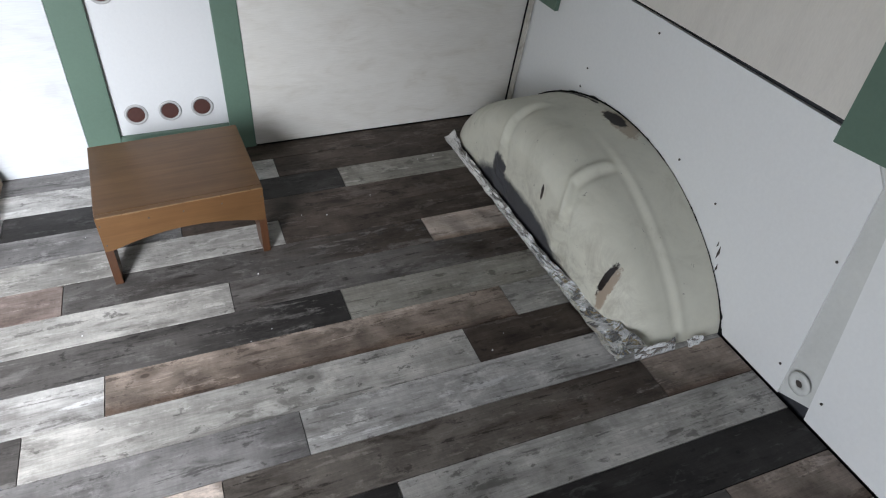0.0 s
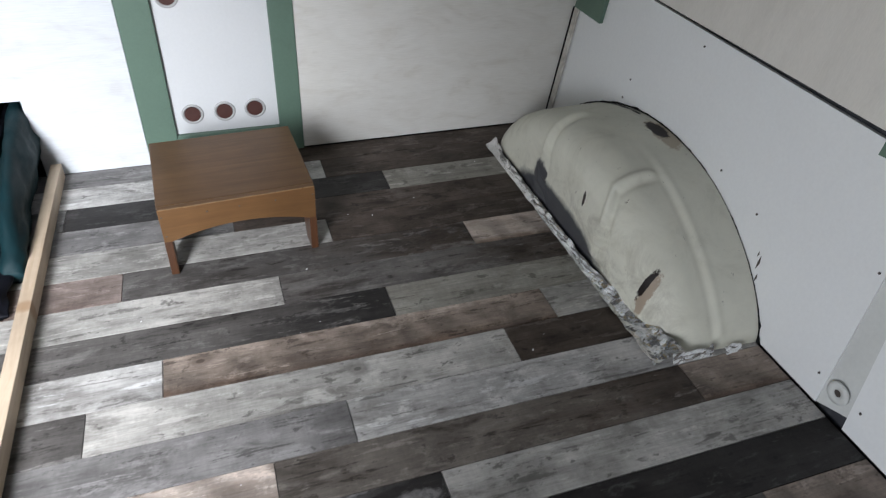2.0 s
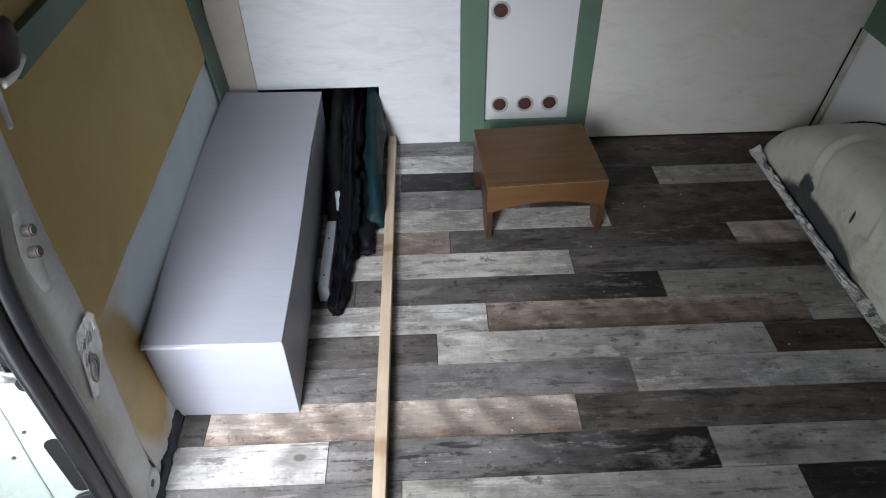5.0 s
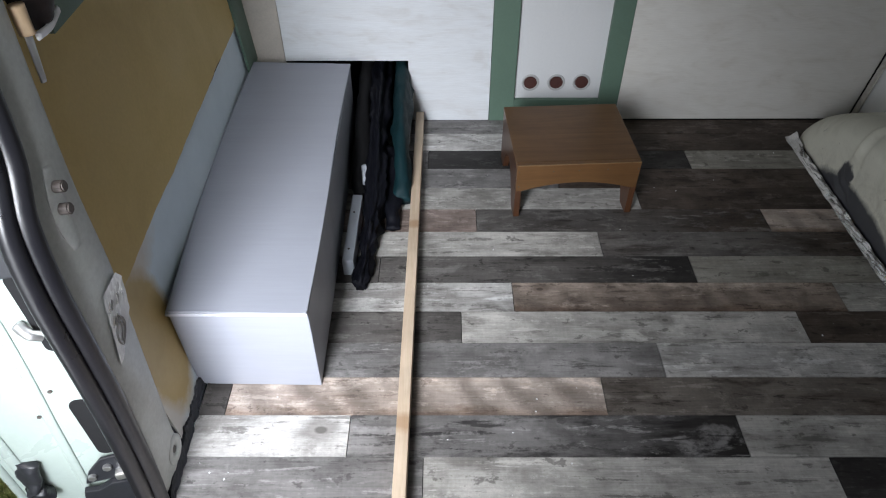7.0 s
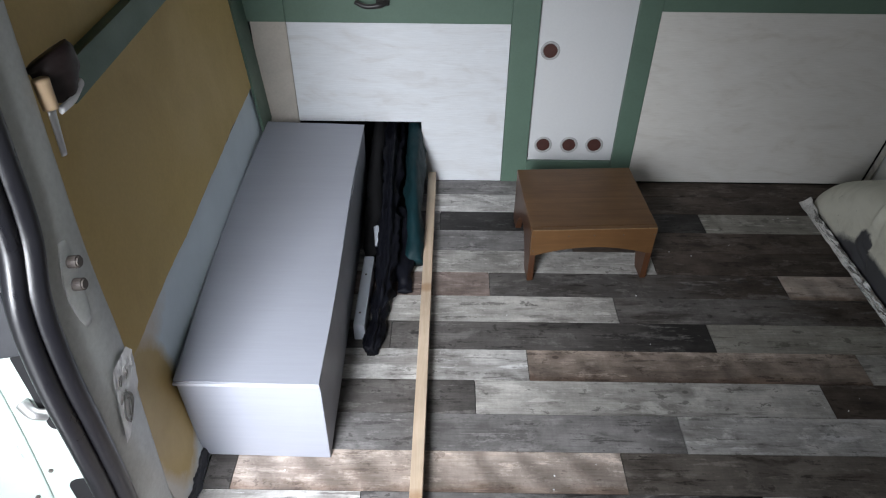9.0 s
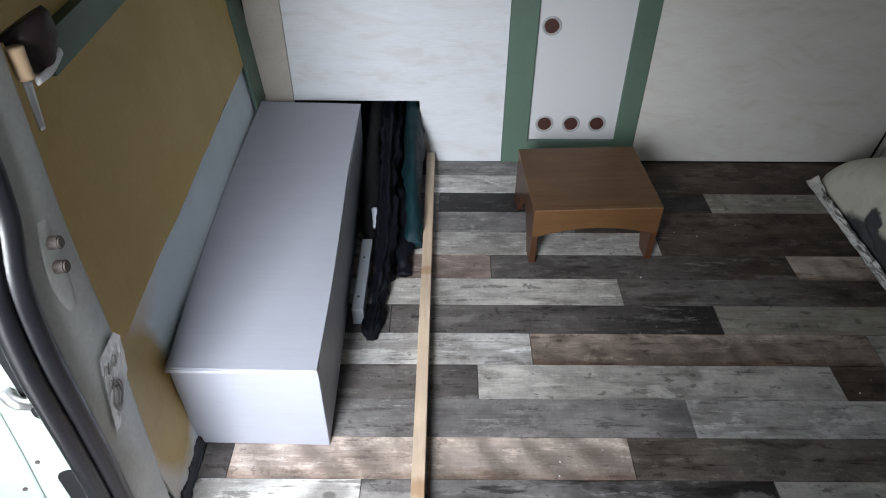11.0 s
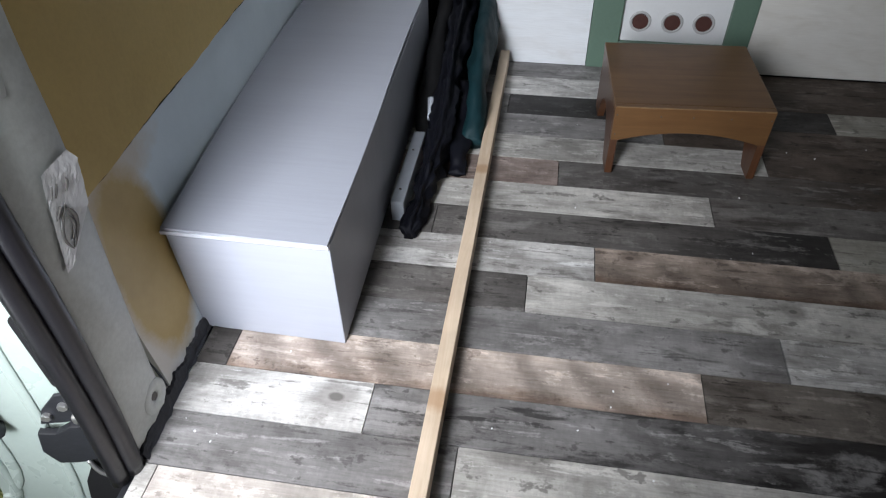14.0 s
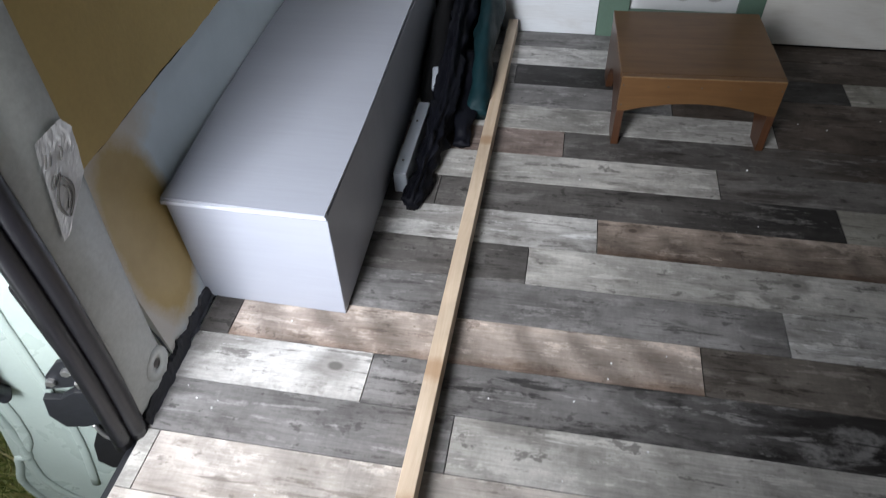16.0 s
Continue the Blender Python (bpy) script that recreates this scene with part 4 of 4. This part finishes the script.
def apron(y0, y1, up):
    pts = [(-W + 0.001, up), (W - 0.001, up), (W - 0.002, H - 0.086)]
    for i in range(15):
        t = i / 14
        x = (W - 0.020) * (1 - 2 * t)
        pts.append((x, H - 0.086 + 0.024 * (1 - (1 - 2 * t) ** 2)))
    pts.append((-W + 0.002, H - 0.086))
    return prism(pts, y1 - y0, "y", y0, 0.0012)


part("apron", apron(-D + 0.001, -D + 0.016, H), M_STOOL, stool, "arched varnished front apron")
part("apron", apron(D - 0.016, D - 0.001, H - 0.0165), M_STOOL, stool, "arched varnished back apron")


def worn_edge():
    """Rubbed varnish along the front edge, in broken lengths."""
    r = random.Random(8)
    bm = bmesh.new()
    x = -W + 0.004
    while x < W - 0.01:
        e = min(x + r.uniform(0.03, 0.11), W - 0.003)
        block(x, e, -D + 0.0007, -D + r.uniform(0.0022, 0.0038), H - r.uniform(0.0016, 0.003), H + 0.0005, 0.0003, 1, bm)
        x = e + r.uniform(0.0003, 0.0025)
    return bm


part("worn_edge", worn_edge(), M_WORN, stool, "pale worn edge of the varnish")


def leg_board(x0, x1):
    d = D - 0.0165
    f = D - 0.003
    pts = [(-d, H - 0.0165), (d, H - 0.0165), (d, H - 0.0865), (f, H - 0.0865), (f, 0.0), (d - 0.040, 0.0)]
    for i in range(11):
        t = i / 10
        y = (d - 0.048) * (1 - 2 * t)
        pts.append((y, 0.015 + 0.085 * (1 - (1 - 2 * t) ** 2) ** 0.8))
    pts += [(-d + 0.040, 0.0), (-f, 0.0), (-f, H - 0.0865), (-d, H - 0.0865)]
    return prism(pts, x1 - x0, "x", x0, 0.0015)


part("leg_board", leg_board(-W + 0.001, -W + 0.018), M_STOOL_LEG, stool, "reddish varnished side board with cut-out")
part("leg_board", leg_board(W - 0.018, W - 0.001), M_STOOL_LEG, stool, "reddish varnished side board with cut-out")


for x, z in ((-0.165, 0.172), (-0.07, 0.171), (0.0, 0.171), (0.08, 0.171), (0.165, 0.17), (-0.163, 0.122)):
    nl = part("nail", rod(0.0018, 0.002, 8), M_SCREW, stool)
    nl.matrix_basis = pose(x, -D + 0.0008, z - 0.012, 90)

# ---- pine batten on the floor ----
pn, pl_ = M_PINE.node_tree.nodes, M_PINE.node_tree.links
pb = pn["Principled BSDF"]
plain = pb.inputs["Base Color"].links[0].from_socket
for yk, half in ((-0.475, 0.022), (0.155, 0.016), (-0.72, 0.03)):
    plain = mix(pn, pl_, scaled(pn, pl_, spot_mask(pn, pl_, (0.004, yk, 0.03), (0.03, half, 0.05), 0.4, 60.0, 0.35), 0.55), plain, (0.27, 0.14, 0.055))
pl_.new(plain, pb.inputs["Base Color"])
batten = mesh_object("pine_batten", block(-0.0132, 0.0132, -0.95, 0.74, 0.0, 0.042, 0.0015, 2), M_PINE)
batten.matrix_world = pose(0.1165, 0.53, 0.0006, 0, 0, -0.17)
tagged(batten, "raw pine batten lying on the plank floor", "batten")

PLEATS = [((1 + 0.17 * math.cos(7 * a + 0.6)) * math.cos(a), (1 + 0.17 * math.cos(7 * a + 0.6)) * math.sin(a)) for a in (2 * math.pi * k / 56 for k in range(56))]

# ---- folded cloth bags and tray between carton and batten ----
umbrella = thing("folded_umbrella", "black folded umbrella in a crumpled nylon sleeve", "umbrella")
part("sleeve", loft(smooth_line([(-0.01, 1.42, 0.10), (-0.005, 1.18, 0.10), (0.0, 0.98, 0.075), (0.005, 0.80, 0.055), (0.0, 0.66, 0.038), (-0.008, 0.55, 0.026), (-0.014, 0.47, 0.015)], 9), lambda t: ((0.032 - 0.012 * t + 0.004 * math.sin(17 * t)) * (1 - 0.5 * math.exp(-(((t - 0.80) / 0.06) ** 2))), (0.075 * (1 - t) + 0.016) * (1 - 0.3 * math.exp(-(((t - 0.80) / 0.06) ** 2)))), 56, 0.015, 62.0, seed=3.0, shape=PLEATS), M_BLACKCLOTH, umbrella, smooth=True)
part("flap", loft(smooth_line([(0.03, 1.0, 0.05), (0.045, 0.86, 0.035), (0.052, 0.76, 0.022), (0.058, 0.70, 0.01)], 8), lambda t: (0.032 - 0.012 * t, 0.035 * (1 - t) + 0.006), 22, 0.013, 30.0, seed=9.0), M_BLACKCLOTH, umbrella, "loose black nylon flap", True)
# Added near-black shape that fills in the shade between box and sleeve.
part("cover", loft(smooth_line([(-0.058, 1.42, 0.10), (-0.056, 1.20, 0.095), (-0.052, 1.02, 0.070), (-0.048, 0.90, 0.045), (-0.046, 0.83, 0.02)], 8), lambda t: (0.030 - 0.006 * t, 0.085 * (1 - t) + 0.014), 22, 0.010, 26.0, seed=29.0), M_DARK, umbrella, "near-black filler for the shade between box and sleeve", True)
part("tip", loft(smooth_line([(-0.030, 0.870, 0.105), (-0.027, 0.84, 0.098), (-0.025, 0.81, 0.085)], 5), lambda t: (0.010 - 0.003 * t, 0.008), 12), M_TRAY, umbrella, "grey plastic end cap", True)
teal_bag = mesh_object("teal_bag", loft(smooth_line([(0.062, 1.44, 0.11), (0.064, 1.24, 0.115), (0.068, 1.08, 0.095), (0.074, 0.95, 0.07), (0.078, 0.86, 0.045), (0.078, 0.81, 0.022)], 9), lambda t: (0.026 + 0.004 * math.sin(8 * t), 0.095 - 0.075 * t ** 1.6), 30, 0.012, 22.0, seed=17.0), M_TEAL, smooth=True)
tagged(teal_bag, "dark teal nylon bag standing against the batten", "bag")
tray = thing("plastic_tray", "pale grey plastic tray beside the cardboard box", "tray")
part("body", block(-0.063, -0.034, 0.525, 0.80, 0.002, 0.055, 0.003), M_TRAY, tray)
for y in (0.57, 0.72):
    s = part("screw", rod(0.003, 0.002, 8), M_SCREW, tray)
    s.matrix_world = pose(-0.05, y, 0.0555)

# ---- tool pouch hanging above the hardboard ----
pouch = thing("tool_pouch", "dark brown leather tool pouch hanging at the pillar", "pouch")
part("body", loft(smooth_line([(-0.352, 0.158, 0.914), (-0.347, 0.158, 0.902), (-0.346, 0.155, 0.880), (-0.35, 0.150, 0.858)], 6), lambda t: (0.040 - 0.010 * t, 0.024), 20, 0.008, 34.0, up=(1, 0, 0)), M_LEATHER, pouch, smooth=True)
part("tool_handle", loft(smooth_line([(-0.330, 0.096, 0.908), (-0.330, 0.095, 0.890), (-0.329, 0.093, 0.870)], 5), lambda t: (0.0115 - 0.002 * t, 0.010), 14, up=(1, 0, 0)), M_BEIGE, pouch, "pale wooden tool handle", True)
part("blade", loft(smooth_line([(-0.329, 0.093, 0.870), (-0.329, 0.088, 0.838), (-0.330, 0.085, 0.808)], 5), lambda t: (0.0085 - 0.003 * t, 0.003), 10, up=(1, 0, 0)), M_STEEL, pouch, "steel blade", True)
part("strap", loft(smooth_line([(-0.325, 0.105, 0.862), (-0.328, 0.145, 0.858), (-0.335, 0.19, 0.862)], 5), lambda t: (0.006, 0.003), 10, up=(1, 0, 0)), M_STICKER, pouch, "white strap", True)

# ---- crumbs on the floor ----
def crumbs():
    r = random.Random(21)
    bm = bmesh.new()
    spots = [(0.335, 0.965), (-0.235, -0.035), (-0.24, -0.05), (0.90, 0.885)]
    spots += [(r.uniform(-0.3, 0.5), r.uniform(-0.2, 0.3)) for _ in range(16)] + [(r.uniform(0.2, 1.3), r.uniform(0.1, 1.2)) for _ in range(14)]
    for x, y in spots:
        if abs(x - 0.118) < 0.025 or (x < -0.06 and y > 0.16):
            continue
        t = bmesh.new()
        bmesh.ops.create_icosphere(t, subdivisions=1, radius=r.uniform(0.0009, 0.0022))
        for v in t.verts:
            v.co *= r.uniform(0.6, 1.3)
        join(bm, t, Matrix.Translation((x, y, 0.001)))
    return bm


tagged(mesh_object("crumbs", crumbs(), M_STICKER), "small white crumbs on the floor", "crumbs", kind="stuff")

# ---- grass beside the doorway ----
def grass_blades():
    r = random.Random(11)
    verts, faces = [], []
    for _ in range(12000):
        x, y = r.uniform(-1.3, -0.42), r.uniform(-0.7, 0.6)
        a, h, w = r.uniform(0, 6.28), r.uniform(0.025, 0.075), r.uniform(0.0015, 0.003)
        lean = r.uniform(0.0, 0.04)
        dx, dy = math.cos(a), math.sin(a)
        k = len(verts)
        verts += [(x - dy * w, y + dx * w, -0.55), (x + dy * w, y - dx * w, -0.55), (x + dx * lean * 0.4 + dy * w * 0.7, y + dy * lean * 0.4 - dx * w * 0.7, -0.55 + h * 0.6), (x + dx * lean, y + dy * lean, -0.55 + h)]
        faces += [(k, k + 1, k + 2), (k, k + 2, k + 3)]
    me = bpy.data.meshes.new("grass")
    me.from_pydata(verts, [], faces)
    me.materials.append(M_BLADE)
    return new("grass", me)


M_BLADE, bn, bl, bb = material("grass_blade", 0.6)
geo = bn.new("ShaderNodeNewGeometry")
bl.new(ramp(bn, bl, geo.outputs["Random Per Island"], [(0.0, (0.14, 0.20, 0.05)), (0.6, (0.32, 0.36, 0.11)), (1.0, (0.52, 0.46, 0.24))]), bb.inputs["Base Color"])
tagged(grass_blades(), "short green and straw-coloured grass", "grass", kind="stuff")

# ---- floor planks, row by row from the doorway to the partition: first joint, then tones ----
ROW = 0.1
LENGTH = 0.832
LAYOUT = {
    -3: (-0.02, "cream cream pale pale"), -2: (-0.305, "pale cream ash brown"), -1: (0.159, "grey pale coal"),
    0: (0.0, "white grey>coal pale"), 1: (-0.275, "ash tan taupe>umber brown"), 2: (-0.125, "grey grey white"),
    3: (0.244, "ash pale umber"), 4: (0.377, "white brown pale"), 5: (0.03, "ash ash>coal khaki"),
    6: (0.633, "pale ash>umber"), 7: (0.294, "rose ash>umber tan"), 8: (0.780, "pale umber"),
    9: (0.55, "grey umber"), 10: (0.15, "grey coal khaki"), 11: (0.82, "white umber"), 12: (0.60, "grey umber"),
}
KNOTS = {(0, 0): ((0.272, 0.062, 0.020),), (3, 1): ((0.50, 0.070, 0.011),), (4, 1): ((0.07, 0.075, 0.012),), (-1, 2): ((0.44, 0.05, 0.008),)}
names = list(SHADES)
rng = random.Random(5)
for k in range(-22, 13):
    first, tones = LAYOUT.get(k, (rng.uniform(-0.3, 0.45), " ".join(rng.choice(names) for _ in range(4))))
    tones = tones.split()
    y0, y1 = k * ROW + 0.0009, min((k + 1) * ROW - 0.0009, BACK - 0.001)
    x_from = -0.333
    ends = list(first) if isinstance(first, tuple) else [first + LENGTH * i for i in range(4)]
    for n, tone in enumerate(tones):
        x_to = min(ends[n], 1.597) if n < len(tones) - 1 else 1.597
        if x_to - x_from < 0.01:
            continue
        w, d = x_to - x_from - 0.0016, y1 - y0
        bm = bmesh.new()
        e = 0.0003
        low = [bm.verts.new(p) for p in ((0, 0, -0.0075), (w, 0, -0.0075), (w, d, -0.0075), (0, d, -0.0075))]
        rim = [bm.verts.new(p) for p in ((0, 0, -e), (w, 0, -e), (w, d, -e), (0, d, -e))]
        top = [bm.verts.new(p) for p in ((e, e, 0), (w - e, e, 0), (w - e, d - e, 0), (e, d - e, 0))]
        bm.faces.new(top)
        for a, b in ((low, rim), (rim, top)):
            for i in range(4):
                j = (i + 1) % 4
                bm.faces.new((a[i], a[j], b[j], b[i]))
        pl = part("plank", bm, plank_tone(tone, KNOTS.get((k, n), ())), floor)
        pl.matrix_basis = pose(x_from, y0, 0)
        x_from = x_to
